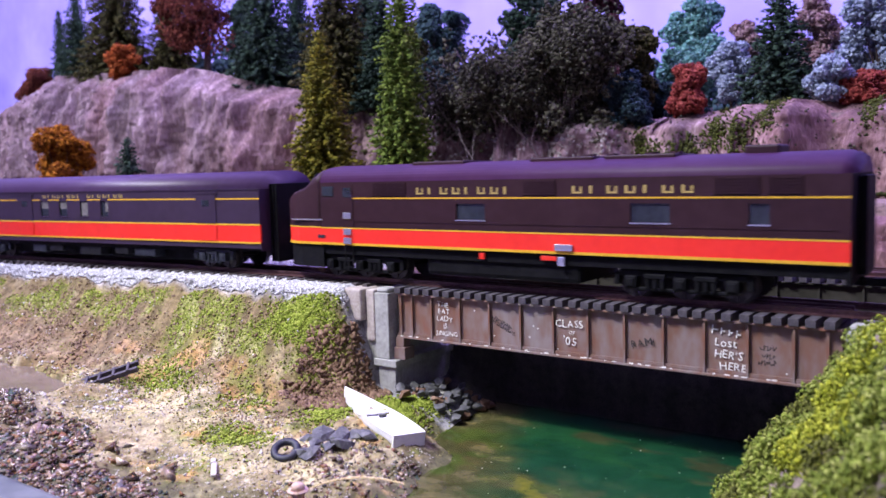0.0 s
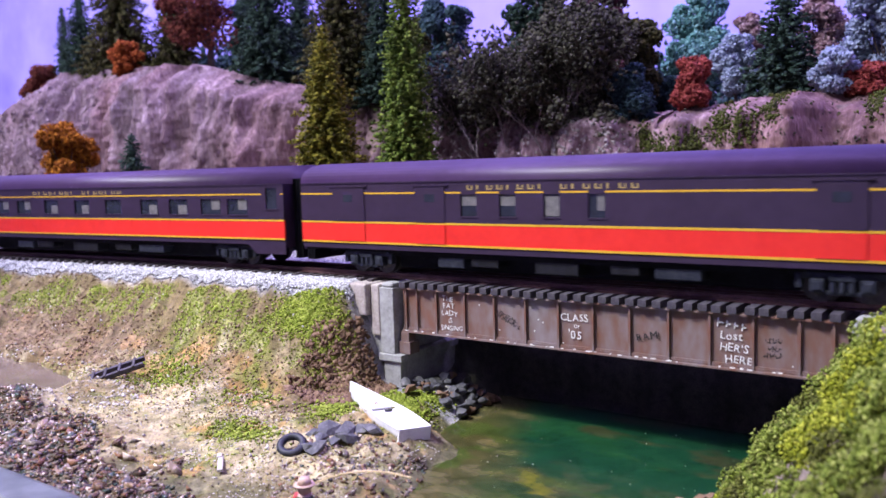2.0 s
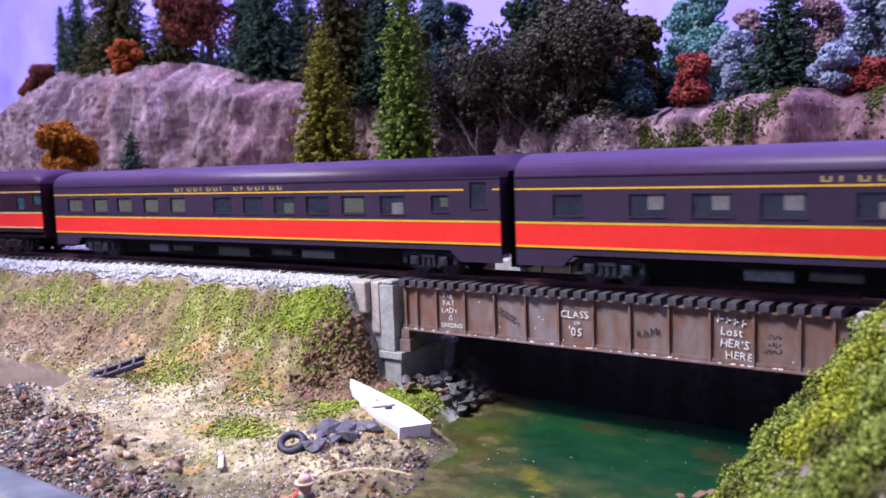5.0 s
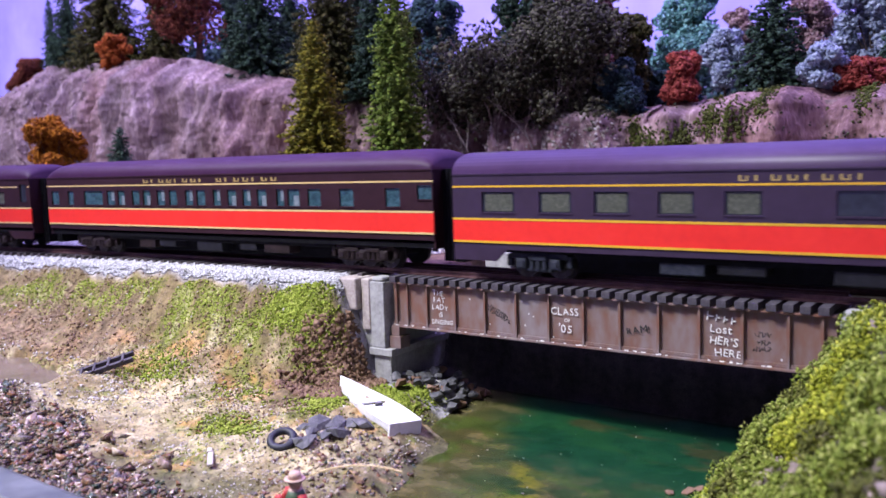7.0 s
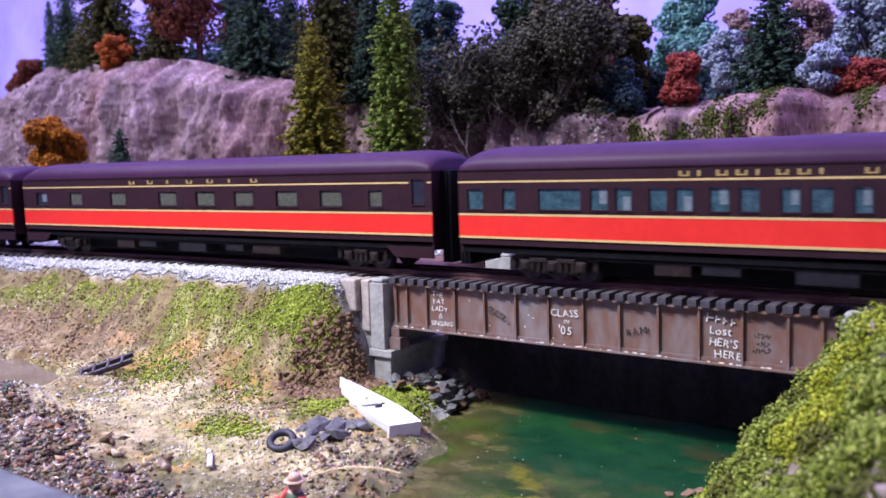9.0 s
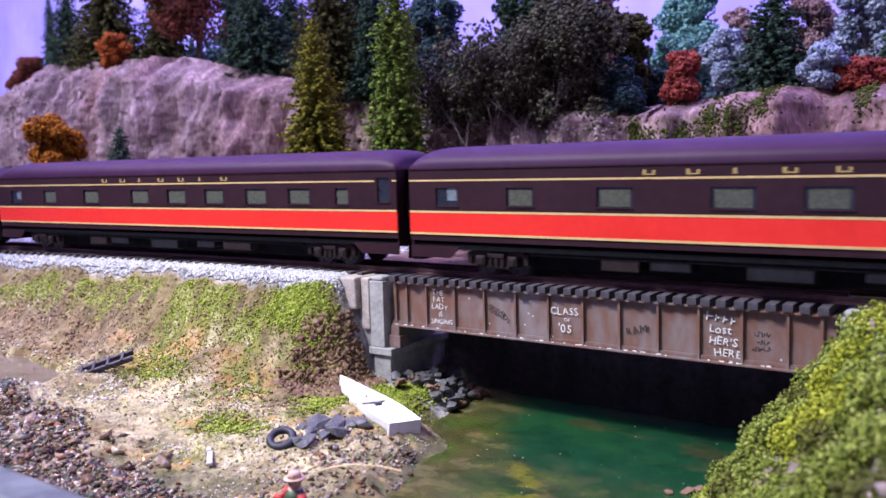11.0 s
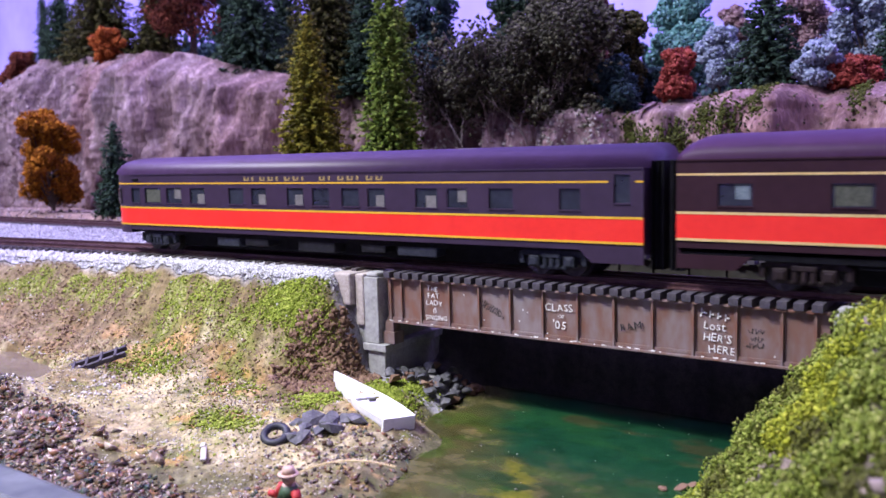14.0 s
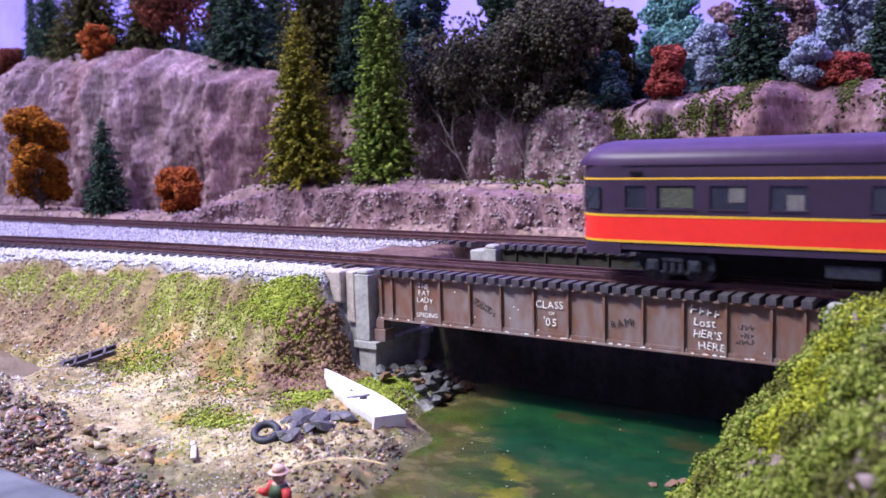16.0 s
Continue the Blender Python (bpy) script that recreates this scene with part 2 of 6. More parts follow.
M["river"] = material("river_resin", [(0.55, 0.6, 0.55), (0.9, 0.95, 0.9), (1.35, 1.25, 1.1)], 120, 0.09, bump=0.16, fine=5, spec=0.4, depth=0.0006, attr="cover")
M["pond"] = material("pond_resin", [(0.10, 0.075, 0.055), (0.15, 0.12, 0.09), (0.20, 0.16, 0.12)], 60, 0.12, bump=0.05, spec=0.5)

# ---- mesh helpers ----
RNG = np.random.default_rng(7)


def link(name, verts, faces, mat, parent=None, smooth=False, label=""):
    me = bpy.data.meshes.new(name)
    me.from_pydata([tuple(v) for v in verts], [], [tuple(int(i) for i in f) for f in faces])
    me.materials.append(mat)
    me.update()
    if smooth:
        me.shade_smooth()
    ob = new(name, me)
    ob.parent = parent
    if label:
        tagged(ob, label)
    return ob


def share(ob, parent, m):
    """One more object on the same mesh."""
    o = new(ob.name.split(".")[0], ob.data)
    o.parent = parent
    o.matrix_basis = m
    return o


def part(name, bm, mat, parent, label="", smooth=False):
    me = bpy.data.meshes.new(name)
    bmesh.ops.recalc_face_normals(bm, faces=bm.faces[:])
    bm.to_mesh(me)
    bm.free()
    me.materials.append(mat)
    if smooth:
        me.shade_smooth()
    ob = new(name, me)
    ob.parent = parent
    if label:
        tagged(ob, label)
    return ob


def empty(name, m=None):
    ob = new(name)
    ob.empty_display_size = 0.01
    if m is not None:
        ob.matrix_basis = m
    return ob


def box(bm, x0, x1, y0, y1, z0, z1, bevel=0.0, turn=None):
    """A box in millimetres added to bm."""
    r = bmesh.ops.create_cube(bm, size=1.0)["verts"]
    m = Matrix.Translation(((x0 + x1) / 2 * MM, (y0 + y1) / 2 * MM, (z0 + z1) / 2 * MM)) @ Matrix.Diagonal(((x1 - x0) * MM, (y1 - y0) * MM, (z1 - z0) * MM, 1))
    if turn is not None:
        m = turn @ m
    bmesh.ops.transform(bm, matrix=m, verts=r)
    if bevel:
        es = {e for v in r for e in v.link_edges}
        bmesh.ops.bevel(bm, geom=list(es), offset=bevel * MM, segments=2, affect="EDGES", profile=0.5)


def boxes(*bs, bevel=0.0):
    bm = bmesh.new()
    for b in bs:
        box(bm, *b, bevel=bevel)
    return bm


def rod(bm, a, b, r0, r1, n=6):
    """A tapered rod between two points, metres."""
    a, b = Vector(a), Vector(b)
    d = b - a
    if d.length < 1e-7:
        return
    q = d.to_track_quat("Z", "Y").to_matrix().to_4x4()
    m = Matrix.Translation((a + b) / 2) @ q
    bmesh.ops.create_cone(bm, cap_ends=True, segments=n, radius1=r0, radius2=r1, depth=d.length, matrix=m)


OCTA_V = np.array([(1, 0, 0), (-1, 0, 0), (0, 1, 0), (0, -1, 0), (0, 0, 1), (0, 0, -1)], float)
OCTA_F = np.array([(0, 2, 4), (2, 1, 4), (1, 3, 4), (3, 0, 4), (2, 0, 5), (1, 2, 5), (3, 1, 5), (0, 3, 5)])
TETRA_V = np.array([(1, 1, 1), (-1, -1, 1), (-1, 1, -1), (1, -1, -1)], float) * 0.8
TETRA_F = np.array([(0, 2, 1), (0, 1, 3), (0, 3, 2), (1, 2, 3)])


def turns(n, rng):
    q = rng.normal(size=(n, 4))
    q /= np.linalg.norm(q, axis=1)[:, None]
    w, x, y, z = q.T
    return np.stack([np.stack([1 - 2 * (y * y + z * z), 2 * (x * y - z * w), 2 * (x * z + y * w)], 1),
                     np.stack([2 * (x * y + z * w), 1 - 2 * (x * x + z * z), 2 * (y * z - x * w)], 1),
                     np.stack([2 * (x * z - y * w), 2 * (y * z + x * w), 1 - 2 * (x * x + y * y)], 1)], 1)


def bits(points, sizes, rng, octa=True, squash=(1, 1, 1), jitter=0.35, spin=True):
    """Vertices and faces of many small irregular bits, one round each point."""
    V, F = (OCTA_V, OCTA_F) if octa else (TETRA_V, TETRA_F)
    n = len(points)
    v = np.repeat(V[None], n, 0) * (1 + rng.uniform(-jitter, jitter, (n, len(V), 1)))
    v = v * rng.uniform(0.7, 1.3, (n, 1, 3))
    if spin:
        v = np.einsum("nij,nkj->nki", turns(n, rng), v)
    v = v * np.asarray(squash) * np.asarray(sizes).reshape(-1, 1, 1) + np.asarray(points)[:, None, :]
    f = F[None] + (np.arange(n) * len(V))[:, None, None]
    return v.reshape(-1, 3), f.reshape(-1, 3)


def raw(name, v, f, mat, parent=None, label="", smooth=False):
    """A mesh object from arrays of triangles."""
    me = bpy.data.meshes.new(name)
    v, f = np.ascontiguousarray(v, np.float32), np.ascontiguousarray(f, np.int32)
    me.vertices.add(len(v))
    me.vertices.foreach_set("co", v.ravel())
    me.loops.add(f.size)
    me.loops.foreach_set("vertex_index", f.ravel())
    k = f.shape[1]
    me.polygons.add(len(f))
    me.polygons.foreach_set("loop_start", np.arange(0, f.size, k, dtype=np.int32))
    me.update(calc_edges=True)
    me.validate()
    me.materials.append(mat)
    if smooth:
        me.shade_smooth()
    ob = new(name, me)
    ob.parent = parent
    if label:
        tagged(ob, label)
    return ob


def smooth01(x, a, b):
    t = np.clip((x - a) / (b - a), 0, 1)
    return t * t * (3 - 2 * t)


def wave(x, y, size, seed=0.0, octaves=4):
    """Smooth noise in about -1 to 1 on arrays."""
    x, y = np.asarray(x, float) / size, np.asarray(y, float) / size
    out, amp, tot = np.zeros(np.broadcast(x, y).shape), 1.0, 0.0
    for o in range(octaves):
        a = seed * 7.13 + o * 17.7
        xi, yi = np.floor(x), np.floor(y)
        fx, fy = x - xi, y - yi
        fx, fy = fx * fx * (3 - 2 * fx), fy * fy * (3 - 2 * fy)

        def h(i, j):
            s = np.sin((xi + i) * 127.1 + (yi + j) * 311.7 + a * 74.7) * 43758.5453
            return s - np.floor(s)
        out += amp * ((h(0, 0) * (1 - fx) + h(1, 0) * fx) * (1 - fy) + (h(0, 1) * (1 - fx) + h(1, 1) * fx) * fy - 0.5) * 2
        tot += amp
        amp *= 0.5
        x, y = x * 2.03 + 3.1, y * 2.03 + 1.7
    return out / tot * 1.3


def sheet(name, X, Y, Z, mat, cover=None, parent=None, smooth=True):
    """A quad sheet from arrays of one shape, with an optional colour for each vertex."""
    r, c = X.shape
    i = np.arange(r * c).reshape(r, c)
    f = np.stack([i[:-1, :-1], i[:-1, 1:], i[1:, 1:], i[1:, :-1]], -1).reshape(-1, 4)
    ob = raw(name, np.stack([X, Y, Z], -1).reshape(-1, 3), f, mat, parent, smooth=smooth)
    if cover is not None:
        at = ob.data.color_attributes.new("cover", "FLOAT_COLOR", "POINT")
        at.data.foreach_set("color", np.concatenate([cover.reshape(-1, 3), np.ones((r * c, 1))], 1).astype(np.float32).ravel())
    return ob


def pick(*pairs):
    """Blend of colours: a base colour, then (mask, colour) laid over it."""
    out = np.asarray(pairs[0], float)
    for mask, col in pairs[1:]:
        m = np.clip(mask, 0, 1)[..., None]
        out = out * (1 - m) + np.asarray(col, float) * m
    return out


# ---- the lie of the land ----
RAIL = 0.0218          # top of the rails
TRACK_Y = 0.015        # middle of the front track
WATER = -0.030
POND = -0.0205


BEND, SWING = 2.4, 0.3 / 2.4      # radius and angle of the two gentle bends west of the bridge


def front_track(s):
    """Place and heading of the front track at s metres along it; straight on the bridge, an easy double bend beyond."""
    d = -0.03 - s
    if d < 0:
        return s, TRACK_Y, 0.0
    if d < 0.3:
        a = d / BEND
        return -0.03 - BEND * math.sin(a), TRACK_Y - BEND * (1 - math.cos(a)), a
    a = max(0.0, SWING - (d - 0.3) / BEND)
    x = -0.03 - BEND * (2 * math.sin(SWING) - math.sin(a)) - max(0.0, d - 0.6)
    return x, TRACK_Y - BEND * (1 - 2 * math.cos(SWING) + math.cos(a)), a


def back_track(s):
    return s, 0.108, 0.0


def cliff_top(x):
    return np.interp(x, [-0.9, -0.735, -0.71, -0.674, -0.64, -0.578, -0.463, -0.40, -0.353, -0.30, -0.274, -0.21, -0.13, -0.10, -0.02, 0.0, 0.06, 0.117, 0.2, 0.4],
                     [0.125, 0.144, 0.151, 0.158, 0.170, 0.171, 0.163, 0.155, 0.142, 0.130, 0.127, 0.112, 0.110, 0.098, 0.093, 0.092, 0.097, 0.095, 0.098, 0.098])


def bend_y(x):
    """How far the front track has swung towards the front at x."""
    q = (-0.03 - x) / BEND
    first = 1 - np.cos(np.arcsin(np.clip(q, 0, math.sin(SWING))))
    second = 1 - 2 * math.cos(SWING) + np.cos(np.arcsin(np.clip(2 * math.sin(SWING) - q, 0, 1)))
    return BEND * np.where(q < math.sin(SWING), first, second)


def height(x, y):
    x, y = np.asarray(x, float), np.asarray(y, float)
    wob = wave(x, y, 0.02, 1) * 0.0022
    v = -0.011 - bend_y(x) - y + wob
    vf = 0.038 - 0.025 * smooth01(x, -0.09, -0.03) + 0.018 * smooth01(-x, 0.12, 0.30)
    u = v / vf
    z = np.interp(u, [-0.32, -0.16, 0, 0.25, 0.6, 1.0], [0.0180, 0.0165, 0.0120, 0.003, -0.011, -0.0205])
    far_left = smooth01(-x, 0.10, 0.13)
    t = np.clip((v - vf) / 0.085, 0, 1) * (1 - far_left) + smooth01(v, 0.082, 0.104) * far_left
    z = np.where(u > 1, -0.0205 + 0.0028 * far_left - (0.0090 + 0.0028 * far_left) * t, z)
    z = np.where((u > -0.1), z + (wave(x, y, 0.016, 9, 3) * 0.0030 + wave(x, y, 0.006, 2) * 0.0016) * (1 - 0.55 * smooth01(u, 0.9, 1.3)) + wave(x, y, 0.0024, 3, 2) * 0.0008, z)
    # pond on the left
    e = ((x + 0.195) / 0.066) ** 2 + ((y + 0.077 + wave(x, y, 0.02, 4) * 0.004) / 0.020) ** 2
    z = z - 0.005 * (1 - smooth01(e, 0.7, 1.15)) * far_left
    # bank falling to the river in front of and under the bridge
    shelf = np.interp(x, [-0.03, 0.0, 0.03, 0.06], [-0.0195, -0.0235, -0.032, -0.037]) + wave(x, y, 0.012, 5) * 0.001
    # from y 0.031 the ground rises again, added to keep light from under the span
    inside = smooth01(x, -0.040, -0.022) * (1 - smooth01(x, 0.158, 0.164)) * (1 - smooth01(y, 0.031, 0.038))
    z = np.where(y > -0.03, z + (np.minimum(shelf, z) - z) * inside, z)
    xs = 0.020 - 0.33 * y + wave(x, y, 0.018, 6) * 0.005
    bed = smooth01(x, xs - 0.025, xs + 0.02) * (1 - smooth01(x, 0.158, 0.164)) * (1 - smooth01(y, 0.031, 0.038))
    z = z + (np.minimum(-0.038, z) - z) * bed
    gully = smooth01(x, -0.045, -0.035) * (1 - smooth01(x, 0.16, 0.17)) * smooth01(y, 0.072, 0.080) * (1 - smooth01(y, 0.128, 0.136))
    z = z - 0.020 * gully
    between = smooth01(x, -0.030, -0.024) * (1 - smooth01(x, 0.160, 0.168)) * smooth01(y, 0.0365, 0.039) * (1 - smooth01(y, 0.122, 0.130))
    z = z + (np.minimum(-0.003, z) - z) * between
    # right bank
    xf = 0.116 + np.clip(-0.04 - y, 0, None) * 0.28
    hill = np.clip(-0.036 + (x - xf) * 1.4, -0.05, 0.020 + wave(x, y, 0.03, 8) * 0.004)
    z = np.where((y < -0.012) & (x > 0.05), np.maximum(np.where(x > 0.158, -0.04, z), hill), z)
    # ground behind the tracks, the ledge and the top of the cliffs
    z = z + 0.0055 * smooth01(y, 0.125, 0.14) + 0.022 * smooth01(y, 0.142, 0.152) * smooth01(x, -0.33, -0.24) * (1 - smooth01(x, 0.30, 0.36))
    back = smooth01(y, 0.212, 0.236)
    z = z + (cliff_top(x) - 0.006 + np.clip(y - 0.24, 0, 0.5) * 0.10 - z) * back
    return z


def near_grid(a, b, step, lo, hi, n):
    left = a - (a - lo) * np.linspace(1, 0, n, endpoint=False) ** 2
    right = b + (hi - b) * np.linspace(0, 1, n + 1)[1:] ** 2
    return np.concatenate([left, np.arange(a, b, step), right])


gx = near_grid(-0.34, 0.22, 0.0012, -3.0, 3.0, 45)
gy = np.concatenate([np.arange(-0.1425, 0.03, 0.0010), np.linspace(0.032, 0.26, 90), np.linspace(0.27, 0.62, 14)])
GX, GY = np.meshgrid(gx, gy)
GZ = height(GX, GY)
n1, n2, n3 = wave(GX, GY, 0.012, 11), wave(GX, GY, 0.03, 12), wave(GX, GY, 0.005, 13)
n4, n5 = wave(GX, GY, 0.009, 14), wave(GX, GY, 0.0035, 15)
vv = (-0.011 - bend_y(GX) - GY)
grassy = smooth01(vv, -0.001, 0.004) * (1 - smooth01(vv, 0.010, 0.024)) * smooth01(n1 + 0.5 * n3, -0.35, 0.25)
slope_green = (0.35 + 0.65 * smooth01(GX, -0.15, -0.11)) * smooth01(n1 * 0.7 + n2, 0.15, 0.6) * smooth01(vv, 0.004, 0.015) * (1 - smooth01(vv, 0.05, 0.075))
clay = smooth01(n2 * 0.8 - n1 * 0.4, 0.0, 0.5) * smooth01(vv, 0.012, 0.022) * (1 - smooth01(vv, 0.038, 0.05))
cream = smooth01(vv, 0.030, 0.042) * (1 - smooth01(vv, 0.062, 0.085)) * smooth01(GX, -0.13, -0.09)
wet = 1 - smooth01(GZ + n1 * 0.0012, -0.0300, -0.0255)
behind = smooth01(GY, 0.05, 0.13)
forest = smooth01(GY, 0.22, 0.25)
gravel = (1 - smooth01(vv, -0.003, 0.001)) * (1 - behind)
shore = smooth01(GX - 0.020 + 0.33 * GY + n1 * 0.007, -0.034, -0.014) * (GX < 0.1) * (1 - smooth01(GY, 0.0, 0.01))
COVER = pick((0.22, 0.165, 0.080), (cream, (0.38, 0.325, 0.17)), (clay * 0.85, (0.32, 0.18, 0.055)), (slope_green * 0.85, (0.15, 0.17, 0.035)), (grassy * 0.9, (0.19, 0.215, 0.04)), (shore * 0.85, (0.115, 0.095, 0.045)),
             (smooth01(n4 + 0.6 * n5, 0.25, 0.6) * smooth01(vv, 0.008, 0.02) * 0.75, (0.43, 0.375, 0.22)), (smooth01(n2 * 0.5 - n4 + 0.4 * n5, 0.3, 0.7) * smooth01(vv, 0.01, 0.02) * 0.7, (0.19, 0.22, 0.05)), (smooth01(n1 - n4 + 0.5 * n3, 0.4, 0.8) * smooth01(vv, 0.012, 0.02) * 0.7, (0.40, 0.21, 0.07)),
             (smooth01(n3, 0.1, 0.5) * 0.3, (0.36, 0.31, 0.22)), (wet * 0.85, (0.10, 0.10, 0.045)), (smooth01(vv + 0.35 * np.clip(-0.09 - GX, -0.03, 0.06) + n2 * 0.008, 0.078, 0.094) * (GX < 0.06) * 0.85, (0.085, 0.07, 0.05)), (gravel, (0.34, 0.33, 0.36)), (behind, (0.26, 0.18, 0.15)), (forest, (0.05, 0.045, 0.03)),
             (smooth01(GX, 0.07, 0.1) * (1 - smooth01(GY, -0.02, 0.0)), (0.22, 0.18, 0.13)),
             # near black under the bridge: its deep shade put into the ground colour
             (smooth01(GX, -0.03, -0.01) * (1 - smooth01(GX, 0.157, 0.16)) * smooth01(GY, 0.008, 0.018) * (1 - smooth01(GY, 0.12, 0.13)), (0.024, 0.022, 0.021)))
brown = smooth01(vv, 0.010, 0.018) * (1 - smooth01(vv, 0.034, 0.046)) * (1 - smooth01(GX, -0.16, -0.115))
COVER = pick(COVER, (brown * 0.7, (0.17, 0.115, 0.07)), (smooth01(GX + n1 * 0.006, -0.076, -0.066) * (1 - smooth01(GX, -0.03, -0.02)) * smooth01(GY, 0.027, 0.032) * (1 - smooth01(GY, 0.12, 0.128)), (0.13, 0.075, 0.06))) * np.clip(1 + 0.45 * n3 + 0.2 * n1, 0.45, 1.7)[..., None]
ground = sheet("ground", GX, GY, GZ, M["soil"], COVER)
tagged(ground, "tan soil river bank with grass, clay and gravel cover", "ground", kind="structure")

# water: green resin with olive shallows, weed beds and rusty stains in it
WX, WY = np.meshgrid(np.arange(-0.05, 0.172, 0.0008), np.arange(-0.1425, 0.058, 0.0008))
off = WX + 0.33 * WY - 0.020
w1, w2, w3 = wave(WX, WY, 0.03, 81), wave(WX, WY, 0.011, 82), wave(WX * 0.5, WY, 0.006, 83, 3)
w4 = wave(WX + 0.5 * WY, WY * 2.2, 0.022, 84, 4)
shallow = 1 - smooth01(off + 0.010 * w1 + 0.004 * w2, 0.002, 0.030)
front = 1 - smooth01(WY + 0.012 * w1 - 0.10 * (WX - 0.07), -0.056, -0.018)
TINT = pick((0.009, 0.050, 0.024), (smooth01(w1 + 0.5 * w4, 0.0, 0.7) * 0.8, (0.014, 0.066, 0.022)), (smooth01(-w1 + 0.4 * w2, 0.05, 0.6) * 0.7, (0.008, 0.030, 0.018)),
            (smooth01(w4 - 0.4 * w1, 0.1, 0.6) * 0.6, (0.060, 0.046, 0.022)), (front * 0.65, (0.036, 0.044, 0.016)), (front * smooth01(w2 + 0.5 * w3, 0.05, 0.5) * 0.8, (0.095, 0.080, 0.040)),
            (front * smooth01(w4 + 0.6 * w2, 0.1, 0.5) * 0.7, (0.020, 0.066, 0.016)), (shallow * 0.85, (0.072, 0.062, 0.022)), (shallow * smooth01(w2 + w3, 0.0, 0.6) * 0.7, (0.055, 0.085, 0.016)),
            (shallow * smooth01(w3 - w2, 0.2, 0.7) * 0.6, (0.15, 0.125, 0.06)), (np.exp(-((off - 0.030 - 0.008 * w2) / 0.0045) ** 2) * smooth01(-WY, 0.030, 0.042) * smooth01(w3 + w2, -0.3, 0.4) * 0.8, (0.150, 0.140, 0.018)))
river = sheet("water", WX, WY, np.full(WX.shape, WATER), M["river"], TINT)
tagged(river, "still green resin river under the bridge", "river", kind="structure")
bm = bmesh.new()
bmesh.ops.create_circle(bm, cap_ends=True, segments=48, radius=1.0)
bmesh.ops.transform(bm, matrix=Matrix.Translation((-0.195, -0.077, POND)) @ Matrix.Diagonal((0.068, 0.021, 1, 1)), verts=bm.verts[:])
pond = part("pond", bm, M["pond"], None)
tagged(pond, "shallow muddy brown pond at the foot of the bank", "pond", kind="structure")


# cliffs
FACES = {}


def cliff(name, label, x0, x1, nx, nz, foot, top, y_foot, lean, seed, tint, rough=1.0):
    s, t = np.meshgrid(np.linspace(x0, x1, nx), np.linspace(0, 1, nz))
    zt, zf = top(s), foot(s)
    z = zf + (zt - zf) * t
    flute = wave(s, z * 0.15, 0.075, seed, 2) * 0.018 - np.abs(wave(s, z * 0.14, 0.032, seed + 1, 3)) * 0.024 + wave(s, z * 0.20, 0.012, seed + 8, 3) * 0.007
    crumbs = wave(s, z * 0.55, 0.016, seed + 2, 4) * 0.0046 + np.abs(wave(s, z * 0.8, 0.007, seed + 3, 3)) * 0.0028
    strata = wave(s * 0.3, z, 0.02, seed + 4, 2) * 0.0012
    blocks = np.floor(wave(s, z * 0.5, 0.012, seed + 9, 2) * 4) / 4 * 0.0032
    y = y_foot(s) + lean * t ** 1.3 - blocks * rough + 0.022 * smooth01(t, 0.80, 1.0) ** 2 - (flute + crumbs + strata) * rough
    # close the top by running back into the hill
    s = np.concatenate([s, s[-1:]])
    y = np.concatenate([y, y[-1:] + 0.06])
    z = np.concatenate([z + crumbs * 0.35 * t, z[-1:] - 0.004])
    # vertical streaks in the rock colour: stains, and cleft shade painted in
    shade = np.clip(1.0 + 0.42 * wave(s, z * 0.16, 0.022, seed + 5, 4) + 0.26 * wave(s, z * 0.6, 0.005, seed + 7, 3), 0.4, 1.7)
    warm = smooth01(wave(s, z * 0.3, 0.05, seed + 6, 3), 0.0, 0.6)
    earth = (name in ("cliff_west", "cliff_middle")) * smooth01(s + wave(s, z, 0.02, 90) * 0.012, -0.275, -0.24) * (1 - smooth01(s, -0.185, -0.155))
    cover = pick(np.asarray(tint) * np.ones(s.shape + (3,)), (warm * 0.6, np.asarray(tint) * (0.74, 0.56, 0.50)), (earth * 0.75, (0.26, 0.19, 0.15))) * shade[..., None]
    FACES[name] = (s, y, z)
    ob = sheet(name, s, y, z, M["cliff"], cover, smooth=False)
    return tagged(ob, label, "cliff", kind="structure")


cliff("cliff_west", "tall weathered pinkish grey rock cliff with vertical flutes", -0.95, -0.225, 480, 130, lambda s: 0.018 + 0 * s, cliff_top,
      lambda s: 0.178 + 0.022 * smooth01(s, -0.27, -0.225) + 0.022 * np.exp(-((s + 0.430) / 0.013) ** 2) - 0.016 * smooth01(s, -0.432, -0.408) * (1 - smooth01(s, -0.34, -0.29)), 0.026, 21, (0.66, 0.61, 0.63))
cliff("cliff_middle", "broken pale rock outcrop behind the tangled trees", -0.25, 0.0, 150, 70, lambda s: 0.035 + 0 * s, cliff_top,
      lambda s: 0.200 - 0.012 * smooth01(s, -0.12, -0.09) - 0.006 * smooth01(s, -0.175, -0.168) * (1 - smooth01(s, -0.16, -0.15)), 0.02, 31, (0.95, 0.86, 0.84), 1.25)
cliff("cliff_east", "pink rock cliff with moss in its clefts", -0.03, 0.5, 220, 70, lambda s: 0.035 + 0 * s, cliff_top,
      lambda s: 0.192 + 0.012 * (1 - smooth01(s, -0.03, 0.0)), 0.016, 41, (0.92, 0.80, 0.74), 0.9)
